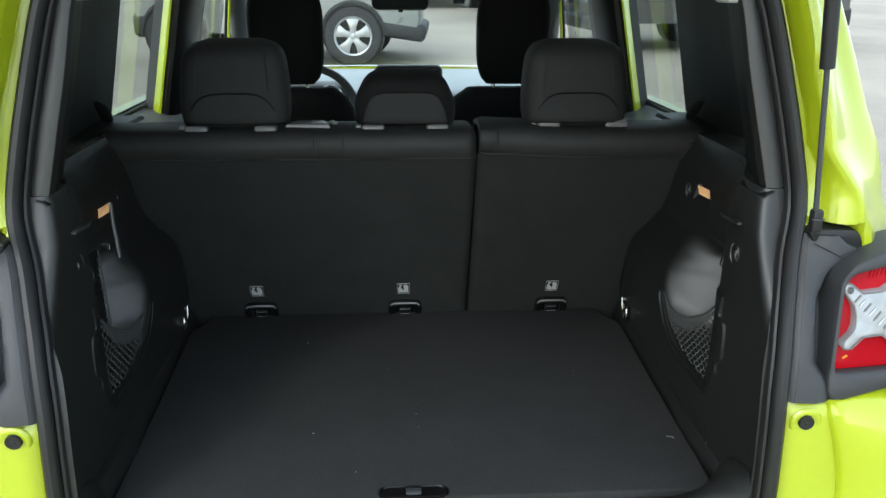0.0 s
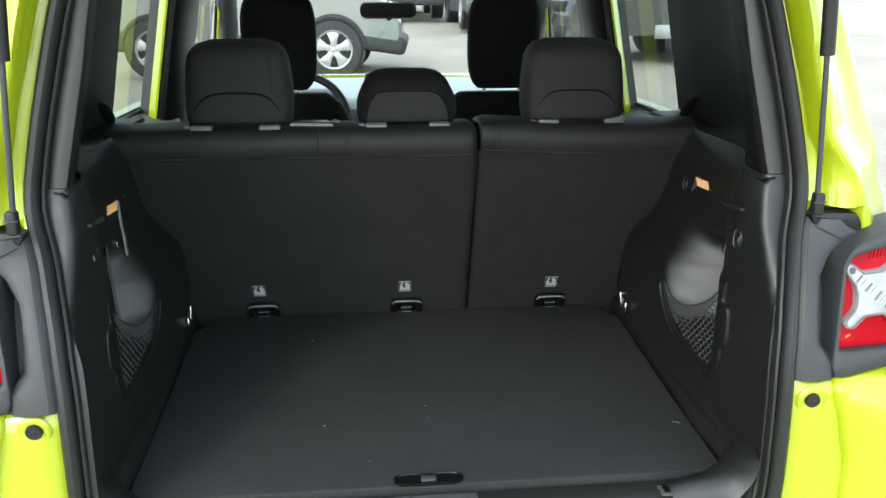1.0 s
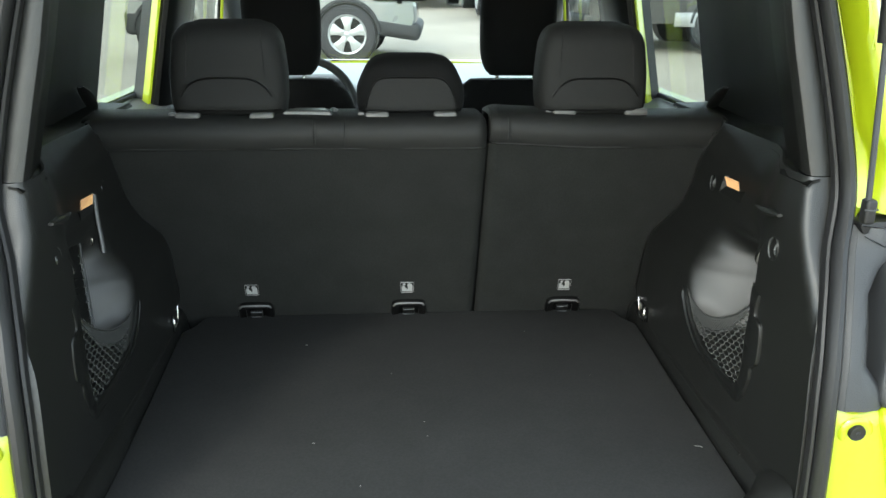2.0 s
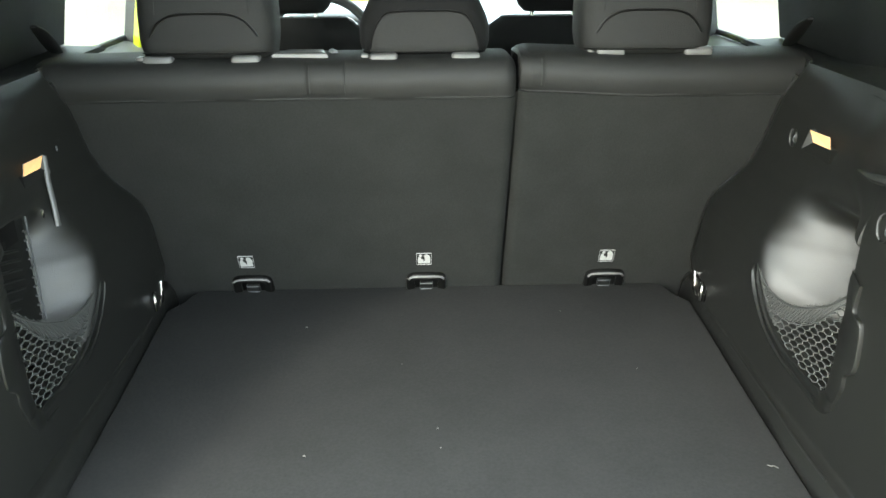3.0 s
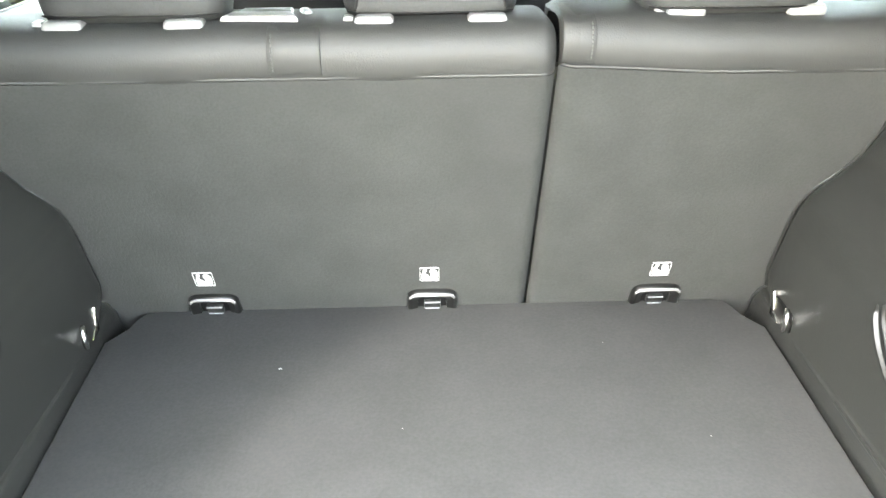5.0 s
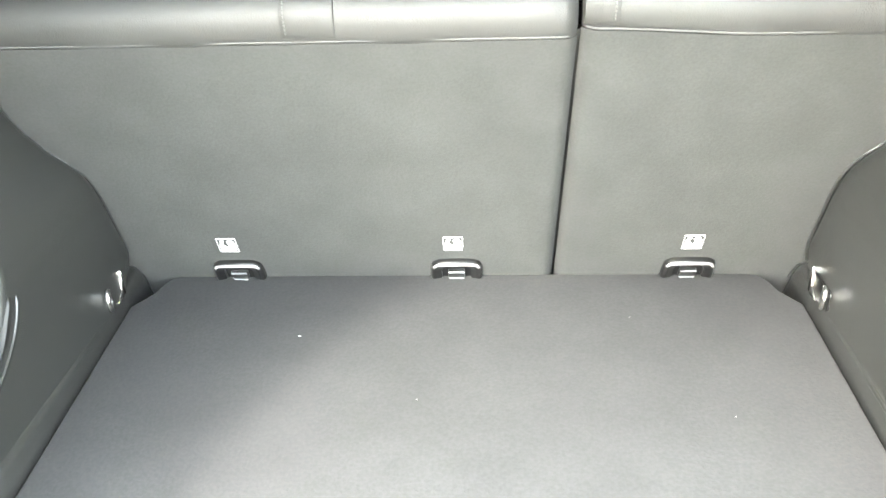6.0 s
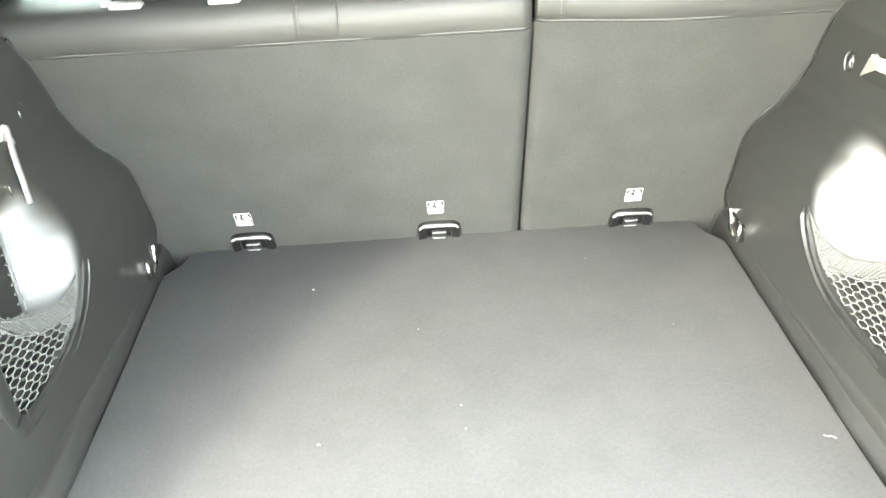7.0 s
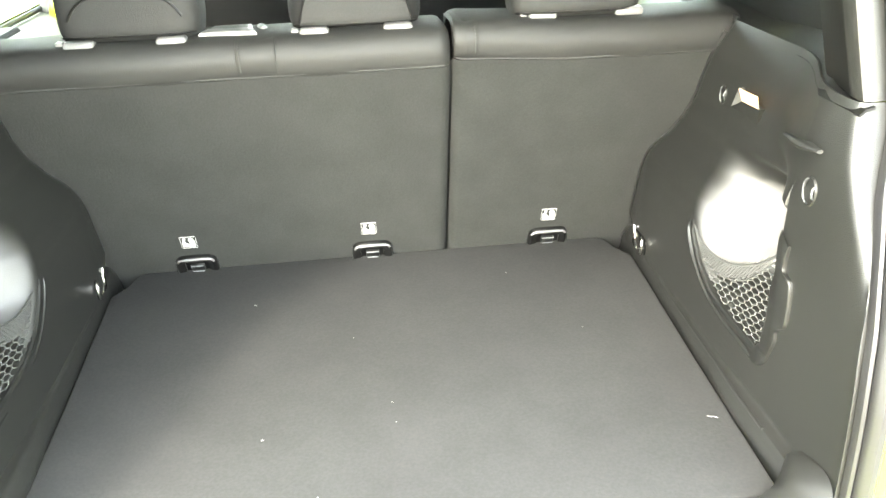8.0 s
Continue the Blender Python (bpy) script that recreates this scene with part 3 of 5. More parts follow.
def side_x(y, z):
    """The inner face of the side trim over the wheel, with its open pocket towards the tailgate."""
    x = lerp(((0.70, 0.497), (0.85, 0.4985), (0.91, 0.4985), (0.94, 0.501), (0.96, 0.506), (0.98, 0.519), (1.00, 0.536), (1.03, 0.552), (1.07, 0.562), (1.11, 0.564), (1.15, 0.568), (1.20, 0.586), (1.25, 0.60)), z)
    x += 0.014 * step(-0.10, -0.02, y) * (1 - step(0.76, 0.82, z)) + 0.006 * step(-0.12, -0.03, y)
    # sloping ledge along the load floor, with a crease, wider towards the tailgate
    low = floor_edge(y) + 0.005
    if low < x:
        k = lerp(((0.748, 0.0), (0.756, 0.18), (0.7635, 0.36), (0.7655, 0.40), (0.768, 0.88), (0.7695, 0.96), (0.772, 1.0)), z)
        x = low + (x - low) * k
    x += (wall_x(z) - x) * step(-0.48 + 0.07 * step(1.04, 1.10, z), -0.572 - 0.05 * step(1.04, 1.10, z), y)
    x += 0.014 * step(-0.022, 0.006, y - seat_y(z))
    q = -0.335 - y + 0.30 * (z - 0.90)
    lift = z - pocket_low(y)
    deep = 0.23 * step(0.0, 0.17, q) * (1 - step(0.968, 1.058, z)) * (0.74 * step(0.0, 0.035, lift) + 0.26 * min(1.0, max(0.0, lift) / 0.19))
    return x + deep


def wall_x(z):
    return lerp(((0.66, 0.474), (0.748, 0.4745), (0.756, 0.4785), (0.7635, 0.4835), (0.7655, 0.4845), (0.768, 0.4970), (0.7695, 0.4993), (0.772, 0.5003), (0.790, 0.5005), (0.95, 0.502), (1.08, 0.503), (1.14, 0.505), (1.19, 0.512), (1.21, 0.516)), z)


def pillar_x(z):
    return lerp(((1.18, 0.522), (1.206, 0.519), (1.30, 0.4985), (1.373, 0.482), (1.455, 0.467), (1.6, 0.43)), z)


def side_trim(s):
    trim = thing("side_trim", (s * 0.5, -0.35, 0.70), "black moulded plastic side trim over the wheel arch", "trim panel", "boot side trims")
    rows = []
    for z in sorted([0.66 + 0.548 * i / 108 for i in range(109)] + [0.7502 + 0.0016 * i for i in range(16)]):
        b, rx, ry = wall_x(z), rim_x(z, s), rim_y(z)
        k = (1 - step(1.07, 1.09, z)) * step(0.836, 0.846, z)
        f = step(0.98, 1.13, z)          # above: a tight edge and a flat flange; below: one long sweep out to the seal
        e = rx - 0.029
        y1 = seat_y(z) + 0.03

        def mix(a, c):
            return a + (c - a) * f
        front = [(side_x(y, z), y) for y in [y1 + (-0.574 - y1) * n / 90 for n in range(91)]]
        h = step(1.07, 1.09, z)         # over the pocket the panel runs on without a break
        over = [side_x(y, z) - b if h else 0.0 for y in (-0.5795, -0.5815, -0.587, -0.61)]
        rear = [(b + 0.012 * k + over[0] * h, -0.5795), (b + 0.0015 * k + over[1] * h, -0.5815), (b + over[2] * h, -0.587), (b + over[3] * h, -0.61),
                (b + mix(0.0005, 0.0), mix(-0.645, ry + 0.045)), (b + 0.14 * (e - b) * (1 - f) + 0.0006 * f, mix(0.5 * (ry - 0.66), ry + 0.022)), (b + mix(0.32 * (e - b), 0.003), mix(ry + 0.022, ry + 0.010)),
                (b + mix(0.62 * (e - b), 0.009), mix(ry + 0.010, ry + 0.005)), (mix(e - 0.004, b + 0.021), ry + 0.004), (mix(e + 0.010, max(e + 0.014, b + 0.03)), ry + 0.004)]
        tail = smooth_path([(x, y, 0) for x, y in rear], 3)
        rows.append([(s * x, y, z) for x, y in front] + [(s * p.x, p.y, z) for p in tail])
    solid(part("panel", loft(rows), PLASTIC, trim, sharp=60), 0.003, -s)
    # Added dark tube that draws the shaded gap between trim and seat.
    part("edge_shade", tube([(s * (side_x(seat_y(z) - 0.024, z) + 0.005), seat_y(z) - 0.004, z) for z in [0.735 + 0.45 * i / 60 for i in range(61)]], 0.0045, 8), CASE, trim, "dark strip for the shaded gap against the seat")
    part("ledge_bead", tube([(s * (side_x(y, 0.7645) + 0.0003), y, 0.7655) for y in [-0.30 - 0.345 * i / 40 for i in range(41)]], 0.0022, 8), PLASTIC, trim, "raised bead along the load floor")
    # ledge between lower and upper trim
    rows = []
    for k in range(30):
        y = -0.668 + 0.768 * k / 29
        x0, x1 = side_x(min(y, -0.12), 1.20) if y > -0.574 else wall_x(1.20), lerp(((-0.668, 0.530), (-0.62, 0.545), (-0.546, 0.575), (-0.5, 0.60), (-0.3, 0.645), (0.1, 0.68)), y)
        z1 = 1.20 + 0.035 * step(-0.15, -0.45, y) * (1 - step(-0.52, -0.64, y))
        rows.append([(s * x0, y, 1.196), (s * (x0 + 0.006), y, 1.202), (s * (0.5 * (x0 + x1)), y, 0.5 * (1.204 + z1)), (s * x1, y, z1 + 0.004)])
    solid(part("ledge", loft(rows), TRIM_SHADED, trim), 0.003, 0)
    return trim


def upper_trim(s):
    trim = thing("upper_pillar_trim", (s * 0.6, -0.3, 1.21), "dark grey plastic upper pillar trim", "trim panel", "pillar trims")
    rows = []
    for i in range(30):
        z = 1.2095 + 0.40 * i / 29
        rx, ry, px = rim_x(z, s), rim_y(z), pillar_x(z) - (0.0 if s > 0 else 0.006)
        k = 0.20 * (z - 1.2)
        pts = [(rx - 0.024, ry + 0.006), (px + 0.020, ry + 0.003), (px + 0.009, ry + 0.0035), (px + 0.0035, ry + 0.0065), (px + 0.0015, ry + 0.013), (px + 0.004, ry + 0.03), (px + 0.028, ry + 0.12), (0.618 - k, -0.42), (0.645 - k, -0.25), (0.662 - k, -0.08), (0.671 - k, 0.085), (0.675 - k, 0.093), (0.70 - k, 0.098), (0.765 - k, 0.098)]
        rows.append([(s * x, y, z) for x, y in pts])
    solid(part("flange", loft([row[:6] for row in rows]), PLASTIC, trim, "smooth flange beside the seal", sharp=50), 0.003, 0)
    # Same trim as the flange; its shade comes from the darker colour.
    solid(part("cover", loft([row[5:] for row in rows]), TRIM_SHADED, trim, sharp=50), 0.003, 0)
    part("belt_fold", tube(smooth_path([(s * 0.662, 0.05, 1.196), (s * 0.648, 0.0, 1.209), (s * 0.640, -0.035, 1.226), (s * 0.634, -0.075, 1.250), (s * 0.632, -0.10, 1.262)], 6), 0.013, 12, 0.005, taper=lambda t: 0.25 + 2.6 * t * (1.08 - t)), PLASTIC, trim, "curved fold of the trim")
    solid(part("inner_skin", loft([[(s * x, y, z) for y in (-0.42, -0.2, 0.1)] for x, z in ((0.70, 1.08), (0.70, 1.25), (0.66, 1.45), (0.60, 1.60))]), BLACK, trim), 0.004)
    part("headliner_corner", rbox((0.074, 0.05, 0.14), (s * 0.484, -0.592, 1.540), 0.006, seg=3), HEADLINER, trim, "pale grey roof lining corner")
    return trim


def tie_ring(s):
    ring = thing("tie_down_ring", (s * 0.5, -0.105, 0.76), "bright steel lashing ring on a small plate", "ring", "lashing rings")
    x = side_x(-0.095, 0.795)
    m = Matrix(((0, 0, -s, s * (x - 0.001)), (1, 0, 0, -0.094), (0, 1, 0, 0.786), (0, 0, 0, 1))) @ Matrix.Diagonal((0.85, 0.74, 0.9, 1))
    part("socket", plate(rounded(0.074, 0.044, 0.010), m @ Matrix.Translation((-0.032, -0.001, 0)), 0.0025, 0.001), BLACK, ring, "black recessed socket")
    part("plate", plate([(0.008, -0.026), (0.010, 0.018), (0.006, 0.026), (-0.004, -0.006), (-0.005, -0.026)], m, 0.004, 0.0015), CHROME, ring)
    part("foot", plate([(-0.004, -0.026), (-0.028, -0.025), (-0.020, -0.016), (-0.005, -0.008)], m, 0.006, 0.002), CHROME, ring)
    part("loop", tube([m @ Vector((-0.058 + 0.011 * math.cos(a), 0.004 + 0.021 * math.sin(a), 0.007 - 0.004 * math.cos(a))) for a in [2 * math.pi * k / 24 for k in range(25)]], 0.0036, 10, up=(1, 0, 0)), CHROME, ring)
    return ring


def bag_hook(s, y, z, x, size, name, wide=0.62):
    hook = thing(name, (s * x, y, z - size), "oval black hook recess with a bright edged loop", "hook", "trim hooks")
    m = Matrix(((0, 0, -s, s * (x + 0.001)), (1, 0, 0, y), (0, 1, 0, z), (0, 0, 0, 1)))
    o = [(wide * size * math.cos(a), size * math.sin(a)) for a in [2 * math.pi * k / 28 for k in range(28)]]
    part("bezel", loft([[m @ Vector((p * k, q * k, h)) for p, q in o] for k, h in ((1.0, -0.003), (1.0, 0.0015), (0.93, 0.0032), (0.84, 0.002), (0.76, -0.008))], True, False), CASE, hook)
    part("bowl", loft([[m @ Vector((p * k, q * k, h)) for p, q in o] for k, h in ((0.77, -0.006), (0.5, -0.010), (0.1, -0.011))], True, True), BLACK, hook, "dark hollow")
    # hook plate with a bent nose across the hollow
    part("rim", tube([m @ Vector((0.90 * wide * size * math.cos(a), 0.92 * size * math.sin(a), 0.0026)) for a in [radians(-70 + 10 * k) for k in range(15)]], 0.0012, 8, up=(1, 0, 0)), PLASTIC_GREY, hook, "pale arc along the edge")
    part("loop", tube([m @ Vector((wide * size * px, size * py, h)) for px, py, h in ((-0.45, 0.62, -0.004), (-0.52, 0.30, 0.003), (-0.66, 0.05, 0.005), (-0.50, -0.25, 0.003), (-0.46, -0.60, -0.004))], 0.0018, 8, up=(1, 0, 0)), PLASTIC_GREY, hook, "bent hook bar")
    return hook


def boot_lamp(s):
    lamp = thing("boot_lamp", (s * 0.57, -0.31, 1.09), "small lit boot lamp glowing warm orange", "lamp", "boot lamps")
    low = 0.0 if s > 0 else 0.0215
    # wedge housing that stands off the trim, lit window facing back
    top, rear, nose, brow, front, back = [Vector((s * x, y, z - low)) for x, y, z in ((0.558, -0.308, 1.1280), (0.557, -0.372, 1.1320), (0.555, -0.383, 1.1165), (0.551, -0.337, 1.1160), (0.560, -0.287, 1.0930), (0.560, -0.372, 1.0930))]
    ring = [top, rear, nose, back, front]

    def shell(faces, pts, deep):
        bm2 = bmesh.new()
        v = [bm2.verts.new(p) for p in pts]
        for f in faces:
            bm2.faces.new([v[i] for i in f])
        b = [bm2.verts.new(v[i].co + Vector((s * 0.03, 0, 0))) for i in deep]
        for i in range(len(deep)):
            j = (i + 1) % len(deep)
            bm2.faces.new((v[deep[i]], v[deep[j]], b[j], b[i]))
        bmesh.ops.delete(bm2, geom=[p for p in bm2.verts if not p.link_faces], context="VERTS")
        return bm2
    part("housing", shell(((0, 5, 4),), [*ring, brow], (0, 5, 4)), SLEEVE, lamp, "grey slanting side of the housing", sharp=15)
    part("underside", shell(((4, 5, 2, 3),), [*ring, brow], (4, 5, 2, 3)), PLASTIC, lamp, "black underside of the housing", sharp=15)
    part("window_rim", shell(((0, 1, 2, 5),), [*ring, brow], ()), SLEEVE, lamp, "grey rim round the window", sharp=15)
    c = (top + rear + nose + brow) / 4
    out = Vector((-s * 0.0012, -0.0004, 0))
    quad = [c + (p - c) * 0.91 for p in (top, rear, nose, brow)]
    part("window", loft([[p + out * k for p in quad] for k in (-1, 1)], True, True), LAMPGLOW, lamp, "glowing orange window", sharp=20)
    return lamp


def cargo_net(s):
    net = thing("net_pocket", (s * 0.50, -0.5, 0.83), "V-shaped pocket with a black elastic net", "net", "net pockets")

    def at(y, z, d=0.0):
        return Vector((s * (wall_x(z) - 0.001 - d), y, z))

    def band(a, b, name, label, profile, lean):
        """A moulded strip between two lines; profile: share across and height; lean: how the height runs along it."""
        pa, pb = smooth_path([(y, z, 0) for y, z in a], 6), smooth_path([(y, z, 0) for y, z in b], 6)
        rows = []
        for i, (p, q) in enumerate(zip(pa, pb)):
            k = lean(i / (len(pa) - 1))
            rows.append([at(p.x + (q.x - p.x) * u, p.y + (q.y - p.y) * u, h * k if h > 0 else h) for u, h in profile])
        part(name, loft(rows), CASE, net, label)

    band(((-0.318, 0.920), (-0.328, 0.893), (-0.352, 0.868), (-0.392, 0.843), (-0.437, 0.826), (-0.500, 0.820), (-0.560, 0.818)),
         ((-0.334, 0.928), (-0.362, 0.898), (-0.385, 0.876), (-0.422, 0.857), (-0.470, 0.847), (-0.525, 0.845), (-0.574, 0.848)),
         "inner_arm", "black curved frame arm", ((0, -0.006), (0, 0.003), (0.08, 0.0065), (0.22, 0.0065), (0.32, 0.003), (0.45, 0.0028), (0.58, 0.006), (0.86, 0.0068), (0.97, 0.004), (1, -0.010)),
         lambda t: 0.3 + 0.7 * step(0, 0.08, t) * (1 - 0.75 * step(0.45, 0.8, t)))
    band(((-0.578, 0.848), (-0.583, 0.872), (-0.586, 0.905), (-0.583, 0.940), (-0.586, 0.975), (-0.584, 1.000), (-0.583, 1.026)),
         ((-0.600, 0.840), (-0.613, 0.876), (-0.614, 0.896), (-0.630, 0.915), (-0.625, 0.968), (-0.606, 0.980), (-0.606, 1.013)),
         "outer_arm", "black stepped frame arm", ((0, -0.012), (0, 0.002), (0.06, 0.0042), (0.5, 0.0046), (0.90, 0.0046), (0.97, 0.0036), (1, 0.001), (1, -0.004)),
         lambda t: 0.6 + 0.4 * step(0, 0.1, t) * (1 - step(0.93, 1, t)))
    band(((-0.548, 0.8185), (-0.566, 0.8175), (-0.583, 0.8225), (-0.596, 0.834), (-0.603, 0.848)), ((-0.552, 0.846), (-0.562, 0.847), (-0.570, 0.848), (-0.576, 0.850), (-0.580, 0.856)),
         "toe", "black rounded toe of the frame", ((0, -0.006), (0, 0.001), (0.12, 0.004), (0.4, 0.0055), (1, 0.0045), (1, -0.008)), lambda t: 0.35 + 0.65 * step(0, 0.8, t))

    # the net hangs between the arms below a sagging band
    def top_z(y):
        return lerp(((-0.584, 0.990), (-0.560, 0.970), (-0.540, 0.955), (-0.49, 0.927), (-0.455, 0.912), (-0.42, 0.904), (-0.385, 0.903), (-0.357, 0.909), (-0.34, 0.922)), y)

    def low_z(y):
        return lerp(((-0.584, 0.849), (-0.525, 0.846), (-0.470, 0.848), (-0.422, 0.858), (-0.385, 0.877), (-0.362, 0.899), (-0.34, 0.922)), y)

    def on_net(y, z):
        k = max(0, min(1, (y + 0.585) / 0.245))
        return at(y, z, 0.001 - 0.004 * math.sin(math.pi * k))

    verts, faces = [], []

    def cord(p, q, r=0.00115):
        d = (q - p).normalized()
        u = d.cross(Vector((s, 0, 0.01))).normalized() * r
        w = d.cross(u).normalized() * r
        b = len(verts)
        verts.extend([p + u, p + w, p - u, p - w, q + u, q + w, q - u, q - w])
        faces.extend([(b + i, b + (i + 1) % 4, b + 4 + (i + 1) % 4, b + 4 + i) for i in range(4)])

    def hem_z(y):
        return top_z(y) - 0.008 - 0.017 * step(-0.585, -0.50, y) * (1 - 0.5 * step(-0.42, -0.36, y))

    cw, ch = 0.0230, 0.0080
    for row in range(-2, 32):
        for col in range(0, 14):
            y0 = -0.600 + col * cw + (cw / 2 if row % 2 else 0)
            z0 = 0.800 + row * ch - 0.26 * (y0 + 0.46)
            a, b, c = (y0, z0), (y0 + cw / 2, z0 + ch * 0.40 - 0.13 * cw), (y0 + cw, z0 - 0.26 * cw)
            for p, q in ((a, b), (b, c), (b, (b[0], b[1] + ch * 0.60))):
                my, mz = 0.5 * (p[0] + q[0]), 0.5 * (p[1] + q[1])
                if -0.588 < my < -0.345 and low_z(my) - 0.004 < mz < hem_z(my) + 0.004:
                    cord(on_net(*p), on_net(*q), 0.0012)
    me = bpy.data.meshes.new("mesh_net")
    me.from_pydata([tuple(v) for v in verts], [], faces)
    me.materials.append(CORD)
    ob = new("mesh_net", me)
    ob.parent, ob.matrix_parent_inverse = net, base_of(net).inverted()
    tagged(ob, "black hexagonal elastic netting", kind="stuff")
    # closely woven elastic hem above the wide meshes
    verts.clear()
    faces.clear()
    cw, ch = 0.0058, 0.0040
    for row in range(0, 52):
        for col in range(0, 52):
            y0, z0 = -0.590 + col * cw + (cw / 2 if row % 2 else 0), 0.855 + row * ch / 1.2
            if -0.586 < y0 < -0.348 and max(low_z(y0), hem_z(y0)) < z0 < top_z(y0) + 0.001:
                cord(on_net(y0, z0), on_net(y0 + cw / 2, z0 + ch / 1.2), 0.0007)
                cord(on_net(y0 + cw / 2, z0 + ch / 1.2), on_net(y0 + cw, z0), 0.0007)
    me = bpy.data.meshes.new("hem_net")
    me.from_pydata([tuple(v) for v in verts], [], faces)
    me.materials.append(MESH)
    ob = new("hem_net", me)
    ob.parent, ob.matrix_parent_inverse = net, base_of(net).inverted()
    tagged(ob, "closely woven elastic hem", kind="stuff")
    ys = [-0.586 + 0.244 * i / 24 for i in range(25)]
    part("hem_cord", tube([on_net(y, top_z(y)) for y in ys], 0.0016, 6), MESH, net, "elastic hem cord")
    part("lower_cord", tube([on_net(y, max(low_z(y), hem_z(y))) for y in ys], 0.0010, 6), CORD, net)
    return net


trims = {}
for s in (1, -1):
    trims[s] = side_trim(s)
    upper_trim(s)
    tie_ring(s)
    bag_hook(s, -0.622, 1.093, wall_x(1.093), 0.018, "bag_hook", 0.8)
    bag_hook(s, -0.250, 1.101, side_x(-0.250, 1.101), 0.015, "curtain_hook", 0.75)
    boot_lamp(s)
    cargo_net(s)
    notch = thing("shelf_rest", (s * 0.500, -0.61, 1.13), "small rounded plastic rest for the parcel shelf", "rest", "shelf rests")
    part("tab", tube([(s * 0.512, -0.535, 1.134), (s * 0.5045, -0.57, 1.138), (s * 0.501, -0.60, 1.142), (s * 0.499, -0.634, 1.146)], 0.010, 10, 0.0055, taper=lambda t: 0.3 + 0.7 * step(0, 0.7, t) - 0.6 * step(0.85, 1, t)), PLASTIC, notch)
    for y, z, r in ((-0.160, 1.165, 0.006), (-0.112, 1.068, 0.005)):
        x = side_x(y, z)
        pin = thing("trim_clip", (s * x, y, z), "tiny round black trim clip", "clip", "trim clips")
        part("head", lathe([(r, -0.002), (r, 0.001), (r * 0.7, 0.002), (0.001, 0.002)], Matrix(((0, 0, -s, s * x), (1, 0, 0, y), (0, 1, 0, z), (0, 0, 0, 1))), 14), BLACK if z < 1.1 else PLASTIC_GREY, pin)

# left side only: bright bezel under the lamp, knob and ribbed insert of the pocket
trim = trims[-1]
part("pocket_strip", tube([(-0.5575, -0.306, 1.104), (-0.553, -0.318, 1.07), (-0.548, -0.326, 1.04), (-0.5435, -0.334, 1.006)], 0.0035, 8, 0.005, up=(0, 1, 0)), SLEEVE, trim, "satin grey trim strip")
m = Matrix(((0, 0, 1, -0.563), (1, 0, 0, -0.346), (0, 1, 0, 1.030), (0, 0, 0, 1)))
knob = part("pocket_knob", lathe([(0.0050, -0.012), (0.0050, 0.001), (0.0040, 0.003), (0.001, 0.003)], m, 24), BLACK, trim, "small black knob")
part("grip", rbox((0.0025, 0.013, 0.005), m=m @ Matrix.Translation((0, 0, 0.006))), CHROME, knob, "pale grip bar")
insert = part("pocket_insert", rbox((0.012, 0.17, 0.21), (-0.566, -0.500, 0.945), 0.004), BLACK, trim, "dark ribbed insert")
for k in range(13):
    part("rib", rbox((0.010, 0.13, 0.0035), (-0.557, -0.500, 0.866 + 0.0135 * k), 0.001, (-16, 0, 0)), PLASTIC, insert)
part("edge", tube([(-0.562, -0.386, 1.040), (-0.550, -0.410, 0.975), (-0.537, -0.436, 0.905)], 0.0014, 8), PLASTIC_GREY, insert, "pale edge of the insert")

rows = []
for k in range(13):
    z = 0.862 + 0.200 * k / 12
    f = (1.040 - z) / 0.135
    xe, ye = -0.563 + 0.025 * f, -0.387 - 0.050 * f
    rows.append([(xe - 0.006, ye + 0.001, z), (xe - 0.003, ye - 0.004, z), (-0.560, 0.5 * (ye - 0.58), z), (-0.562, -0.580, z)])
solid(part("face", loft(rows), CASE, insert, "black face of the insert"), 0.003, 0)
for k in range(11):
    f = (k + 0.5) / 11
    part("stud", rbox((0.003, 0.005, 0.003), (-0.561 + 0.025 * f, -0.399 - 0.050 * f, 1.030 - 0.130 * f), 0.001), PLASTIC_GREY, insert)


# ---- rear seat ----
SEAT_LEFT, SEAT_SPLIT, SEAT_RIGHT = -0.625, 0.143, 0.625


def seat_section(x, edge):
    """The seat back's section: felt back, rolled top; edge: 0 inside, 1 at its side, where it is rounded off."""
    e = 0.012 * edge
    return [(x, seat_y(0.68) + e, 0.68), (x, seat_y(0.74) + e, 0.74), (x, seat_y(0.90) + e, 0.90), (x, seat_y(1.05) + e, 1.05), (x, seat_y(1.154) + e, 1.154 + (0.009 * (1 - step(SEAT_SPLIT, 0.36, x)) if x > SEAT_SPLIT else 0))]


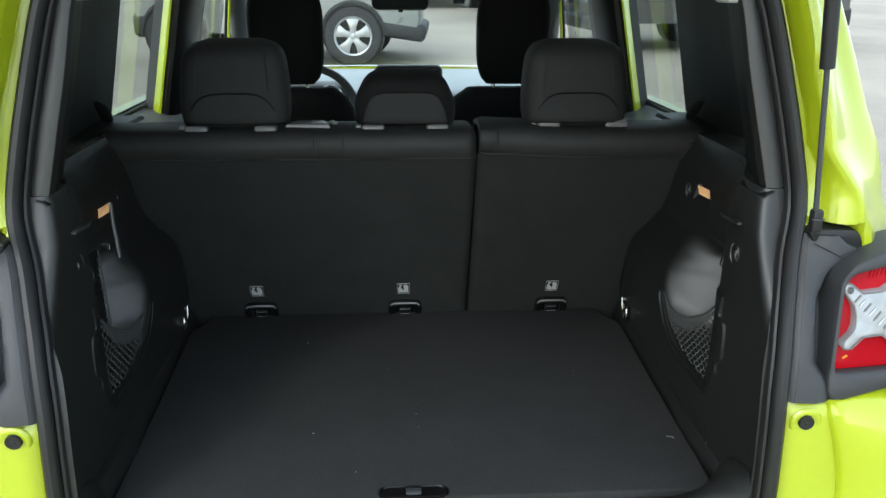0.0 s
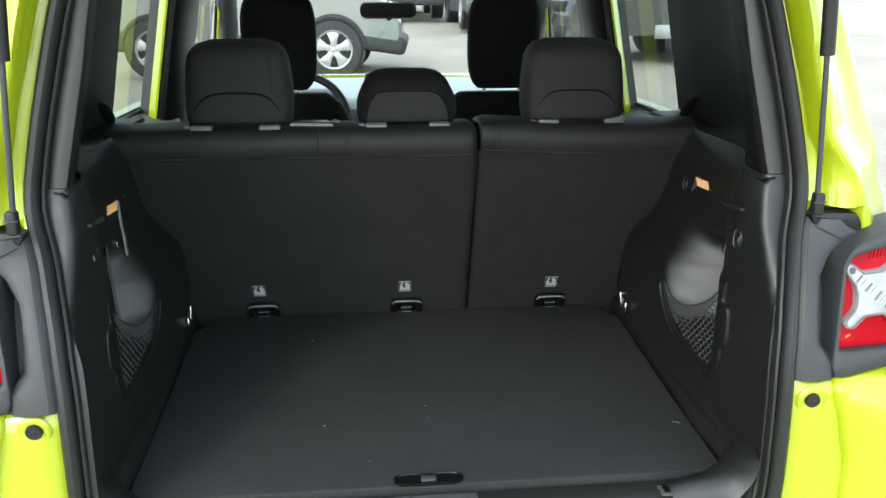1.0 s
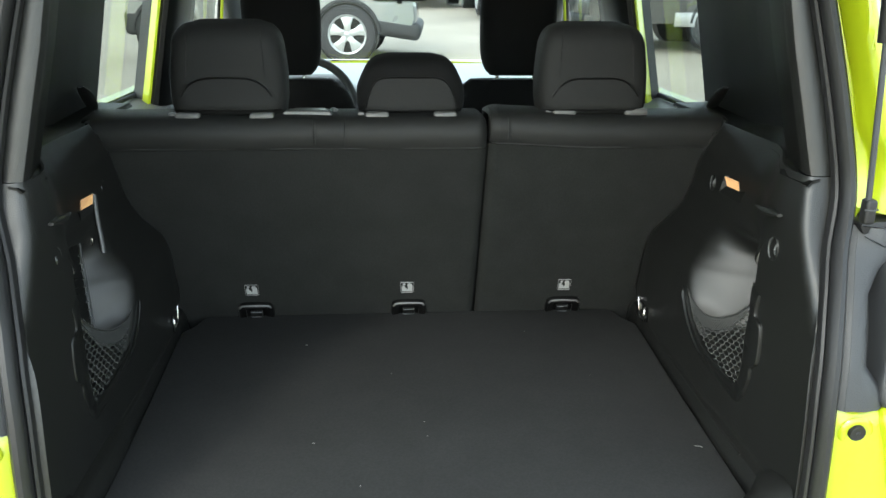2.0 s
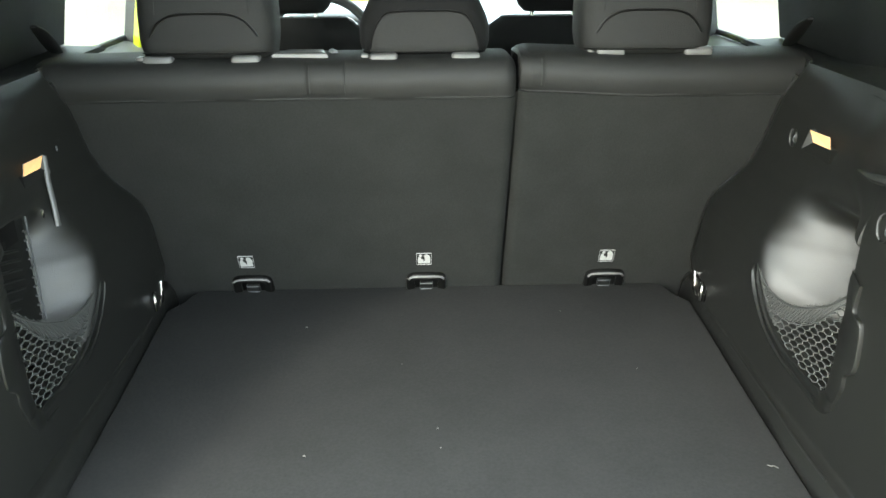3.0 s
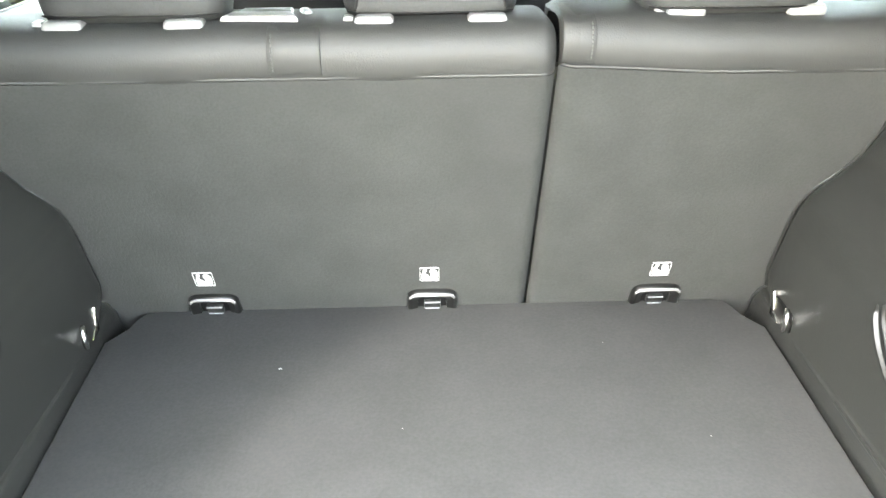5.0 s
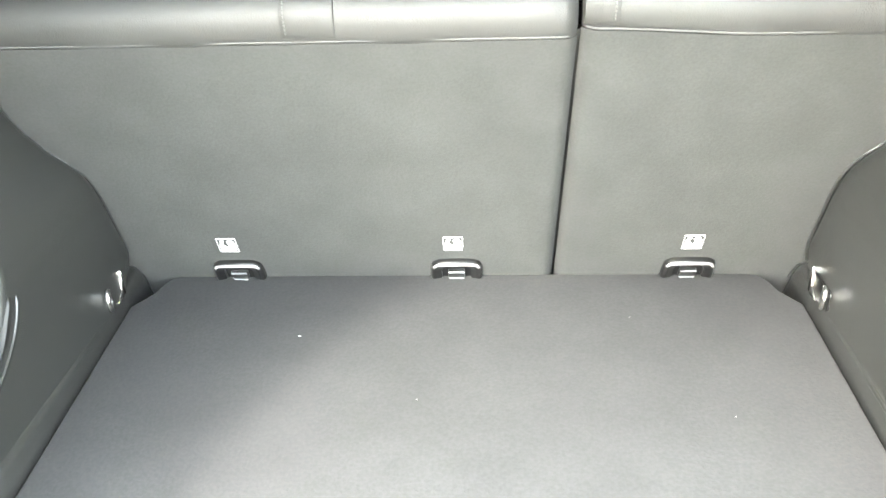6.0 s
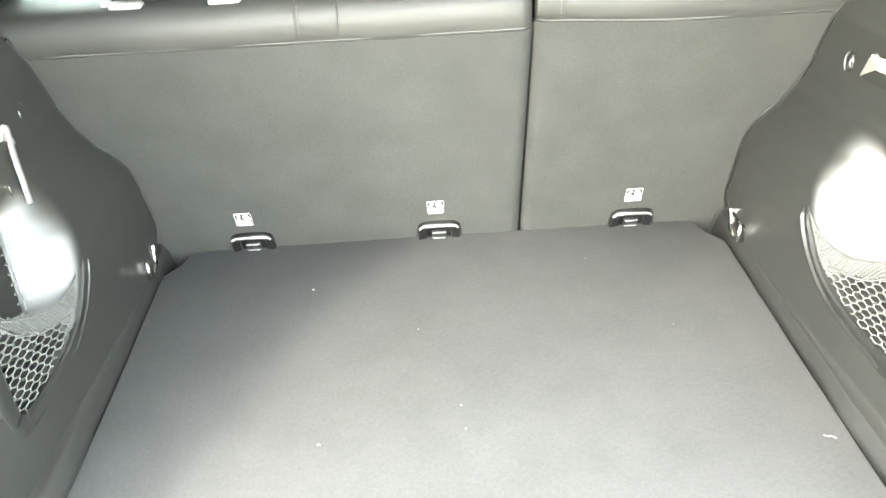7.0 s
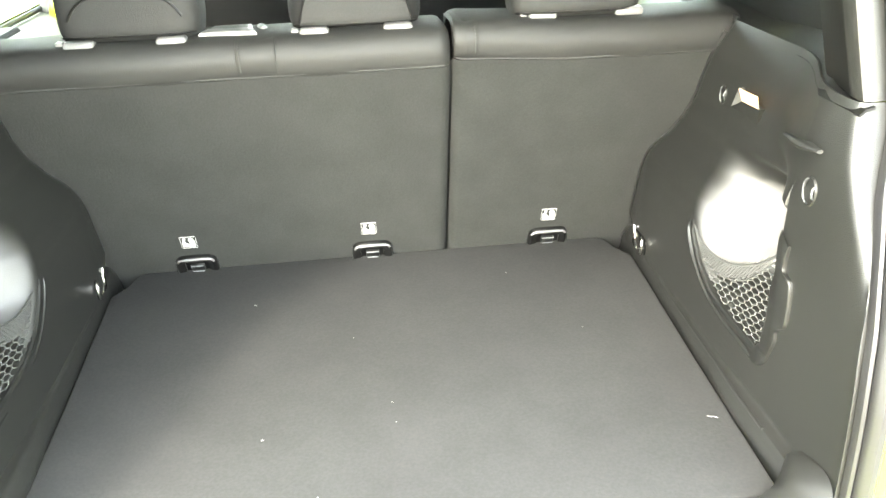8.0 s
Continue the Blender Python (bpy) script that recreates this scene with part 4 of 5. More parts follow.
def top_section(x, edge):
    e = edge
    y0 = seat_y(1.154)
    pts = [(y0 + 0.003 + 0.012 * e, 1.153), (y0 - 0.003 + 0.012 * e, 1.157), (y0 - 0.008 + 0.012 * e, 1.170 - 0.001 * e), (y0 - 0.009 + 0.014 * e, 1.184 - 0.003 * e), (y0 - 0.002 + 0.014 * e, 1.199 - 0.005 * e), (y0 + 0.015 + 0.01 * e, 1.208 - 0.008 * e), (y0 + 0.06, 1.211 - 0.010 * e), (y0 + 0.12, 1.206 - 0.010 * e), (y0 + 0.16, 1.18), (y0 + 0.20, 1.05), (y0 + 0.28, 0.80)]
    lift = 0.009 * (1 - step(SEAT_SPLIT, 0.36, x)) if x > SEAT_SPLIT else 0.0
    wave = lift + 0.0005 * math.sin(x * 23) + 0.0004 * math.sin(x * 51 + 1)
    return smooth_path([(x, y + wave * (0.3 if i > 5 else 1), z + wave) for i, (y, z) in enumerate(pts)], 3)


rear_seat = thing("rear_bench", (0, 0.05, 0.70), "dark grey split rear seat back with felt back panels", "seat")


def seat_half(x0, x1):
    n = 40
    xs = [x0 + 0.0070, x0 + 0.0088, x0 + 0.014] + [x0 + 0.02 + (x1 - x0 - 0.04) * i / n for i in range(n + 1)] + [x1 - 0.014, x1 - 0.0088, x1 - 0.0070]

    def edge(x):
        d = min(x - x0, x1 - x)
        return (1 - min(1, max(0, d - 0.0070) / 0.012)) ** 2

    solid(part("back_panel", loft([seat_section(x, edge(x)) for x in xs]), FELT, rear_seat, "charcoal felt back panel"), 0.012, 0)
    cover = part("cover", loft([top_section(x, edge(x)) for x in xs]), COVER, rear_seat, "dark grey leatherette seat top")
    solid(cover, 0.01, 0)
    # hem and its thread
    y = seat_y(1.154)
    part("hem_seam", tube([(x, y - 0.0072 + 0.012 * edge(x), 1.1552 + (0.009 * (1 - step(SEAT_SPLIT, 0.36, x)) if x > SEAT_SPLIT else 0)) for x in xs], 0.0010, 6), STITCH, cover, "pale hem thread")
    part("fill", rbox((x1 - x0 - 0.03, 0.14, 0.46), ((x0 + x1) / 2, 0.03, 0.90), 0.03, (22.9, 0, 0)), CLOTH, rear_seat)
    return cover


left_cover = seat_half(SEAT_LEFT, SEAT_SPLIT)
right_cover = seat_half(SEAT_SPLIT, SEAT_RIGHT)


def flap(x0, x1, cover, stitch_x):
    """A sewn-on piece of cover that reaches from the top over the hem."""
    def line(x, d):
        return [(x, y - d, z + 0.4 * d) for x, y, z in top_section(x, 0)[2:20]]
    rows = [line(x, d) for x, d in ((x0, 0.002), (x0 + 0.001, 0.0075), (x0 + 0.003, 0.0085), (x0 + 0.02, 0.0070), (x1 - 0.02, 0.0070), (x1 - 0.003, 0.0085), (x1 - 0.001, 0.0075), (x1, 0.002))]
    f = part("flap", loft(rows), COVER, cover, "sewn cover flap")
    for k in range(9):
        p = Vector(line(stitch_x, 0.0090)[2 + k])
        q = Vector(line(stitch_x, 0.0090)[3 + k])
        part("stitch", tube([p.lerp(q, 0.15), p.lerp(q, 0.75)], 0.0011, 5), STITCH, f)


flap(-0.192, -0.130, left_cover, -0.186)
flap(0.146, 0.186, right_cover, 0.180)
# Black box behind the split, standing in for the shade in the gap.
part("split_shade", rbox((0.020, 0.01, 0.50), (SEAT_SPLIT, seat_y(0.93) + 0.022, 0.93), 0.001, (22.9, 0, 0)), BLACK, rear_seat)


def seat_frame(x, z):
    """Local x across, y up along the felt, z out of it."""
    up = Vector((0, -0.3888, 0.9213))
    out = Vector((0, -0.9213, -0.3888))
    p = Vector((x, seat_y(z), z)) + out * 0.006
    return Matrix(((1, up.x, out.x, p.x), (0, up.y, out.y, p.y), (0, up.z, out.z, p.z), (0, 0, 0, 1)))


def tether_anchor(x):
    a = thing("tether_anchor", (x, seat_y(0.765), 0.745), "black child-seat anchor bezel with a white pictogram above", "anchor", "tether anchors")
    m = seat_frame(x, 0.766)
    # hooped bezel round a dark opening, with the latch inside
    arch = [(-0.040, -0.045), (-0.039, 0.004), (-0.036, 0.013), (-0.027, 0.019), (0.0, 0.0205), (0.027, 0.019), (0.036, 0.013), (0.039, 0.004), (0.040, -0.045)]
    mouth = [(-0.0225, -0.045), (-0.0225, -0.002), (-0.021, 0.004), (-0.016, 0.0065), (0.0, 0.007), (0.016, 0.0065), (0.021, 0.004), (0.0225, -0.002), (0.0225, -0.045)]

    def between(f, d):
        return [m @ Vector((p[0] + (q[0] - p[0]) * f, p[1] + (q[1] - p[1]) * f, d)) for p, q in zip(arch, mouth)]

    part("bezel", loft([between(0, -0.008), between(0, 0.005), between(0.12, 0.009), between(0.32, 0.0105), between(0.6, 0.0085), between(1, 0.0065), between(1.0, -0.004)]), BLACK, a, sharp=50)
    part("opening", plate(mouth, m @ Matrix.Translation((0, 0, -0.002)), 0.003), BLACK, a, "dark opening")
    part("upper_lip", tube(smooth_path([m @ Vector(p) for p in ((-0.034, 0.008, 0.0085), (-0.029, 0.0145, 0.0095), (-0.018, 0.0165, 0.010), (0.0, 0.017, 0.010), (0.018, 0.0165, 0.010), (0.029, 0.0145, 0.0095), (0.034, 0.008, 0.0085))], 3), 0.0024, 8), SLEEVE, a, "pale upper lip")
    part("latch", rbox((0.026, 0.017, 0.008), m=m @ Matrix.Translation((0, -0.0125, 0.004)), r=0.002), CASE, a, "grey latch block")
    for dy, w in ((-0.0045, 0.024), (-0.0195, 0.022)):
        part("anchor_bar", tube([m @ Vector((-w / 2, dy, 0.0085)), m @ Vector((w / 2, dy, 0.0085))], 0.0014, 6), PLASTIC_GREY, a, "steel anchor bar")
    # printed pictogram: thin frame and plain shapes
    m2 = seat_frame(x - 0.004, 0.8185)
    ink = 0.0006
    for px, py, sw, sh in ((0, 0.0155, 0.028, 0.0016), (0.0005, -0.0150, 0.026, 0.0012), (-0.0140, 0.0, 0.0005, 0.030), (0.0145, 0.0, 0.0005, 0.030)):
        part("frame_line", rbox((sw, sh, ink), m=m2 @ Matrix.Translation((px, py, 0.001)), r=0), INK, a)
    shapes = bmesh.new()
    up = m2 @ Matrix.Translation((0, 0, 0.0008))
    join(shapes, plate([(x * 1.0, y) for x, y in ((-0.0115, -0.0115), (0.0120, -0.0115), (0.0120, -0.0060), (-0.0115, -0.0060))], up, ink))
    join(shapes, plate([(0.0010, -0.0062), (0.0120, -0.0062), (0.0122, 0.0040), (0.0100, 0.0095), (0.0060, 0.0125), (0.0020, 0.0115), (0.0002, 0.0070), (0.0022, 0.0020)], up, ink))
    join(shapes, plate([(-0.0115, -0.0062), (-0.0012, -0.0062), (-0.0008, -0.0020), (-0.0050, -0.0005), (-0.0060, 0.0055), (-0.0100, 0.0055), (-0.0118, 0.0000)], up, ink))
    join(shapes, plate([(-0.0065 + 0.0030 * math.cos(b), 0.0095 + 0.0030 * math.sin(b)) for b in [math.pi * k / 6 for k in range(12)]], up, ink))
    part("pictogram", shapes, INK, a, "white printed pictogram")
    return a


for x in (-0.346, -0.007, 0.345):
    tether_anchor(x)


def headrest(cx, w, h, top_w, y0, name="headrest", mat=CLOTH):
    """A cushion with a sewn arch on its back and two sleeves below; leans back like the seat."""
    z0 = 1.214
    lean = 0.16
    rows = []
    n = 22
    for i in range(n + 1):
        t = i / n
        z = z0 + h * t
        r = min(1, (0.30 + 2.6 * t) if t < 0.27 else 1) if t < 0.27 else 1
        end = math.sqrt(max(0, 1 - max(0, (t - 0.72) / 0.28) ** 2.4))
        foot = 0.80 + 0.20 * math.sqrt(min(1, t / 0.10))
        half_w = 0.5 * (w + (top_w - w) * step(0.35, 1, t)) * (0.965 + 0.035 * step(0, 0.2, t)) * (0.55 + 0.45 * end) * (0.94 + 0.06 * foot)
        half_d = 0.058 * (0.35 + 0.65 * end) * foot
        cy = y0 - lean * (0.5 - t) * h * 0.6 + (0.058 - half_d) * 0.4
        ring = []
        for k in range(40):
            a = 2 * math.pi * k / 40
            c, sn = math.cos(a), math.sin(a)
            e = 0.36
            ring.append((cx + half_w * math.copysign(abs(c) ** e, c), cy + half_d * math.copysign(abs(sn) ** (e + 0.2), sn), z))
        rows.append(ring)
    rest = part(name, loft(rows, True, True), mat, rear_seat, "dark grey fabric headrest", sharp=70)

    def back(x, z):
        t = (z - z0) / h
        end = math.sqrt(max(0, 1 - max(0, (t - 0.72) / 0.28) ** 2.4))
        half_d = 0.058 * (0.35 + 0.65 * end) * (0.80 + 0.20 * math.sqrt(min(1, max(0, t) / 0.10)))
        cy = y0 - lean * (0.5 - t) * h * 0.6 + (0.058 - half_d) * 0.4
        u = min(1, abs(x - cx) / (0.5 * w))
        return (x, cy - half_d * (max(0, 1 - u ** (2 / 0.36))) ** 0.28 - 0.0004, z)

    zs = z0 + 0.205 * h if top_w > 0.17 else z0 + 0.10 * h
    bow = 4.5 if top_w > 0.17 else 7
    hw, arch = (0.385 * w, 0.20 * h) if top_w > 0.17 else (0.415 * w, 0.53 * h)
    arcp = [back(cx + hw * u, zs + arch * (1 - abs(u) ** bow)) for u in [-1 + 2 * k / 28 for k in range(29)]]
    if mat is not CLOTH:
        rows = [[back(cx + hw * u, z0 + 0.055 * h + (zs + arch * (1 - abs(u) ** bow) - z0 - 0.055 * h) * k) for u in [-0.999 + 1.998 * i / 28 for i in range(29)]] for k in [0.02 + 0.97 * j / 8 for j in range(9)]]
        part("back_panel", loft([[(x, y - 0.0012, z) for x, y, z in row] for row in rows]), CLOTH, rest, "paler cloth inset")
    part("arch_seam", tube(arcp, 0.0021, 6), BLACK, rest, "sewn arch seam")
    if top_w > 0.17:
        for k in (-1, 1):
            part("side_seam", tube([back(cx + k * w * (0.335 - 0.03 * t), z0 + 0.40 * h + 0.50 * h * t) for t in [j / 10 for j in range(11)]], 0.0007, 6), BLACK, rest, "upright seam")
    low = [back(cx + 0.46 * w * u, z0 + 0.055 * h) for u in [-1 + 2 * k / 20 for k in range(21)]]
    part("lower_seam", tube(low, 0.0014, 6), BLACK, rest)
    return rest


def sleeves(rest, xs, y, up=0.0):
    for i, x in enumerate(xs):
        sl = part("sleeve", rbox((0.046, 0.026, 0.015), (x, y - 0.030, 1.2125 + up), 0.006, seg=3), SLEEVE, rest, "pale grey guide sleeve")
        part("post", tube([(x, y + 0.01, 1.19), (x, y + 0.012, 1.235)], 0.0055, 10), CHROME, rest, "steel post")
    part("release_button", rbox((0.012, 0.016, 0.010), (xs[0] - 0.030, y - 0.026, 1.214 + up), 0.003), SLEEVE, rest)


hl = headrest(-0.350, 0.218, 0.172, 0.200, -0.090)
sleeves(hl, (-0.424, -0.287), -0.118)
hm = headrest(-0.004, 0.212, 0.109, 0.165, -0.075, mat=SEATDARK)
sleeves(hm, (-0.070, 0.061), -0.112)
hr = headrest(0.352, 0.218, 0.172, 0.200, -0.090)
sleeves(hr, (0.294, 0.436), -0.108, 0.006)
guide = thing("belt_guide", (-0.20, -0.10, 1.205), "pale grey seat belt guide plate on the seat top", "guide")
part("plate", plate([(-0.248, -0.142), (-0.158, -0.146), (-0.166, -0.116), (-0.240, -0.112)], Matrix.Translation((0, 0, 1.206)), 0.016, 0.006), SLEEVE, guide)
part("slot", rbox((0.066, 0.036, 0.010), (-0.203, -0.098, 1.213), 0.003), BLACK, guide, "dark belt slot")
part("rear_bar", rbox((0.060, 0.006, 0.010), (-0.203, -0.076, 1.213), 0.002), SLEEVE, guide)
part("belt_tab", rbox((0.012, 0.026, 0.009), (-0.154, -0.098, 1.216), 0.004, (0, 0, 20)), SLEEVE, guide)


# ---- doors, inner side ----
def rear_door(s):
    door = thing("rear_door", (s * 0.74, 0.4, 0.5), "closed rear door with painted frame and grey trim top", "door", "rear doors")
    part("trim_top", loft([[(s * x, y, z) for y in (-0.05, 0.2, 0.45, 0.72)] for x, z in ((0.772, 1.137), (0.755, 1.139), (0.735, 1.134), (0.690, 1.128), (0.665, 1.118), (0.655, 1.09), (0.66, 0.9), (0.68, 0.6))]), PLASTIC_GREY, door, "grey moulded door trim top")
    part("armrest", rbox((0.09, 0.30, 0.025), (s * 0.655, 0.32, 1.100), 0.010, (0, s * 12, s * 8), 3), PLASTIC_GREY, door, "grey padded edge")
    part("window_run", tube([(s * 0.762, 0.10, 1.147), (s * 0.764, 0.40, 1.147), (s * 0.764, 0.672, 1.147)], 0.007, 8), RUBBER, door, "black window seal")
    part("front_run", loft([[(s * (x - 0.20 * (z - 1.14)), y, z) for x, y in ((0.766, 0.668), (0.752, 0.664), (0.738, 0.658), (0.736, 0.672), (0.766, 0.70))] for z in (1.13, 1.3, 1.56)]), CLADDING, door, "dark grey glass channel")
    part("black_run", loft([[(s * (x - 0.20 * (z - 1.14)), y, z) for x, y in ((0.738, 0.656), (0.727, 0.640), (0.722, 0.640), (0.722, 0.665))] for z in (1.13, 1.3, 1.56)]), BLACK, door, "black rubber strip")
    part("frame_post", loft([[(s * (x - 0.20 * (z - 1.14)), y, z) for x, y in ((0.735, 0.645), (0.728, 0.634), (0.712, 0.610), (0.708, 0.606), (0.702, 0.608), (0.74, 0.70))] for z in (1.12, 1.3, 1.45, 1.58)]), PAINT, door, "yellow-green painted window frame")
    return door


for s in (1, -1):
    rear_door(s)
    pillar = thing("pillar_trim", (s * 0.68, 0.76, 0.6), "black inner trim of the middle pillar", "trim panel", "middle pillars")
    part("cover", loft([[(s * (x - 0.20 * (z - 1.14)), y, z) for x, y in ((0.76, 0.705), (0.70, 0.612), (0.692, 0.604), (0.680, 0.606), (0.668, 0.64), (0.655, 0.76), (0.66, 0.84), (0.69, 0.88), (0.75, 0.885))] for z in (0.6, 1.0, 1.3, 1.6)]), BLACK, pillar)
    front_trim = thing("front_door_trim", (s * 0.74, 1.3, 0.5), "dark front door trim below the window", "door trim", "front door trims")
    part("panel", loft([[(s * x, y, z) for y in (0.88, 1.3, 1.75, 2.1)] for x, z in ((0.765, 1.115), (0.73, 1.12), (0.68, 1.10), (0.66, 1.05), (0.68, 0.6))]), PLASTIC, front_trim)
    part("window_post", tube([(s * 0.74, 1.80, 1.10), (s * 0.715, 1.74, 1.30), (s * 0.665, 1.62, 1.54)], 0.011, 8), BLACK, front_trim, "black quarter light post")

# roof lining closes the cabin above
lining = loft([[(0.575 * math.sin(a), y, 1.56 + 0.055 * math.cos(a) - 0.02 * step(1.0, 1.5, y)) for a in [math.pi * (k / 10 - 0.5) for k in range(11)]] for y in [-0.58 + 2.04 * j / 8 for j in range(9)]])
tagged(solid(part("ceiling", lining, HEADLINER), 0.01, 0), "pale grey fabric roof lining", "roof lining", kind="structure")
tagged(part("floor", rbox((1.36, 2.7, 0.03), (0, 1.05, 0.46), 0.005), CARPET), "dark carpeted cabin floor", "floor", kind="structure")
tagged(part("floor_boot_tub", rbox((1.24, 0.84, 0.03), (0, -0.33, 0.655), 0.005), BLACK), "dark tub under the load floor", "floor", kind="structure")


# ---- front seats, dash, wheel, mirror ----
def cushion(cx, cy, z0, z1, w0, w1, depth, lean, mat, name, parent, label="", round_off=False):
    rows = []
    n = 18
    for i in range(n + 1):
        t = i / n
        end = math.sqrt(max(0.02, 1 - max(0, (t - 0.7) / 0.3) ** 2.6)) * math.sqrt(max(0.15, min(1, 0.15 + t / 0.12)))
        if round_off:
            end = math.sqrt(max(0.0, 1 - (abs(t - 0.52) / 0.53) ** 3.4))
        hw, hd = 0.5 * (w0 + (w1 - w0) * t) * (0.62 + 0.38 * end), 0.5 * depth * (0.4 + 0.6 * end)
        ring = []
        for k in range(28):
            a = 2 * math.pi * k / 28
            c, sn = math.cos(a), math.sin(a)
            ring.append((cx + hw * math.copysign(abs(c) ** 0.5, c), cy - lean * t * (z1 - z0) + hd * math.copysign(abs(sn) ** 0.6, sn), z0 + (z1 - z0) * t))
        rows.append(ring)
    return part(name, loft(rows, True, True), mat, parent, label, sharp=70)


for cx in (-0.367, 0.372):
    seat = thing("front_seat", (cx, 1.05, 0.475), "dark fabric front seat with a tall headrest", "seat", "front seats")
    cushion(cx, 1.12, 0.55, 1.165, 0.52, 0.44, 0.14, 0.32, SEATDARK, "backrest", seat)
    part("seat_base", rbox((0.50, 0.50, 0.16), (cx, 1.36, 0.62), 0.06, seg=4), SEATDARK, seat)
    part("pedestal", rbox((0.40, 0.40, 0.10), (cx, 1.34, 0.52), 0.02), BLACK, seat)
    rest = cushion(cx, 0.93, 1.178, 1.468, 0.235, 0.245, 0.11, 0.10, SEATDARK, "headrest", seat, "dark rounded headrest", True)
    for d in (-0.06, 0.06):
        part("post", tube([(cx + d, 0.925, 1.14), (cx + d, 0.93, 1.21)], 0.006, 10), CHROME, rest, "bright steel post")

dash = thing("dashboard", (0, 1.8, 0.7), "grey dashboard below the windscreen", "dashboard")
part("top", loft([[(x, y - 0.05 * (x / 0.7) ** 2, z) for x in [-0.70 + 0.1 * k for k in range(15)]] for y, z in ((1.50, 0.80), (1.42, 0.98), (1.43, 1.045), (1.47, 1.066), (1.60, 1.075), (1.9, 1.086), (2.22, 1.098))]), DASH, dash)
cushion(-0.345, 1.50, 1.02, 1.115, 0.34, 0.30, 0.16, -0.2, PLASTIC, "instrument_hood", dash)
part("dial_ring", tube([(-0.27 + 0.045 * math.cos(a), 1.435, 1.065 + 0.045 * math.sin(a)) for a in [2 * math.pi * k / 24 for k in range(25)]], 0.004, 8), CHROME, dash, "bright dial ring")

display = thing("dash_display", (0.04, 1.45, 1.07), "black display pod on top of the dashboard", "display")
part("pod", rbox((0.27, 0.07, 0.115), (0.040, 1.455, 1.132), 0.024, seg=4), BLACK, display)
for x in (-0.055, 0.135):
    part("clip", rbox((0.036, 0.012, 0.007), (x, 1.424, 1.172), 0.003), PLASTIC_GREY, display, "pale grey clip")

steering = thing("steering_wheel", (-0.355, 1.32, 0.95), "black steering wheel in front of the driver seat", "steering wheel")
sm = Matrix.Translation((-0.348, 1.30, 1.015)) @ Matrix.Rotation(radians(66), 4, "X")
part("rim", tube([sm @ Vector((0.187 * math.cos(a), 0.187 * math.sin(a), 0)) for a in [2 * math.pi * k / 40 for k in range(41)]], 0.0155, 10), PLASTIC, steering)
part("boss", rbox((0.15, 0.13, 0.05), m=sm @ Matrix.Translation((0, 0, -0.03)), r=0.02, seg=3), PLASTIC, steering)
for a in (0, 180, 270):
    part("spoke", tube([sm @ Matrix.Rotation(radians(a), 4, "Z") @ Vector(p) for p in ((0.06, 0, -0.03), (0.12, 0, -0.018), (0.182, 0, 0))], 0.02, 8, 0.008), PLASTIC_GREY if a == 0 else PLASTIC, steering)
part("column", tube([sm @ Vector((0, 0, -0.04)), sm @ Vector((0, 0, -0.30))], 0.04, 12), PLASTIC, steering)

mirror = thing("rear_view_mirror", (0.014, 1.75, 1.40), "black rear view mirror under the roof", "mirror")
part("shell", plate(rounded(0.240, 0.066, 0.026), Matrix(((1, 0, 0, 0.014), (0, 0.2, 1, 1.745), (0, 0.98, -0.2, 1.422), (0, 0, 0, 1))), 0.03, 0.010), BLACK, mirror)
part("mirror_glass", plate(rounded(0.222, 0.052, 0.020), Matrix(((-1, 0, 0, 0.014), (0, 0.2, -1, 1.7435), (0, 0.98, 0.2, 1.422), (0, 0, 0, 1))), 0.002), material("mirror_surface", (0.12, 0.12, 0.12), 0.04, metal=1.0, vary=0.0), mirror, "dark mirror glass")
part("stalk", tube([(0.014, 1.78, 1.43), (0.014, 1.80, 1.50), (0.014, 1.74, 1.52)], 0.011, 8), BLACK, mirror)
part("toggle", rbox((0.022, 0.012, 0.016), (0.016, 1.742, 1.386), 0.004), BLACK, mirror)

# left wing mirror, seen through the rear side window
wing = thing("wing_mirror", (-0.95, 1.62, 1.08), "black wing mirror on the front door", "mirror")
part("shell", rbox((0.13, 0.09, 0.14), (-0.895, 1.60, 1.175), 0.035, (0, 0, -12), 4), BLACK, wing)
part("mirror_glass", plate(rounded(0.105, 0.11, 0.03), Matrix(((-1, 0, 0, -0.895), (0, 0, -1, 1.553), (0, 1, 0, 1.175), (0, 0, 0, 1))), 0.003), ALLOY, wing, "mirror glass")
part("arm", tube([(-0.79, 1.64, 1.09), (-0.87, 1.62, 1.13)], 0.022, 8), BLACK, wing)


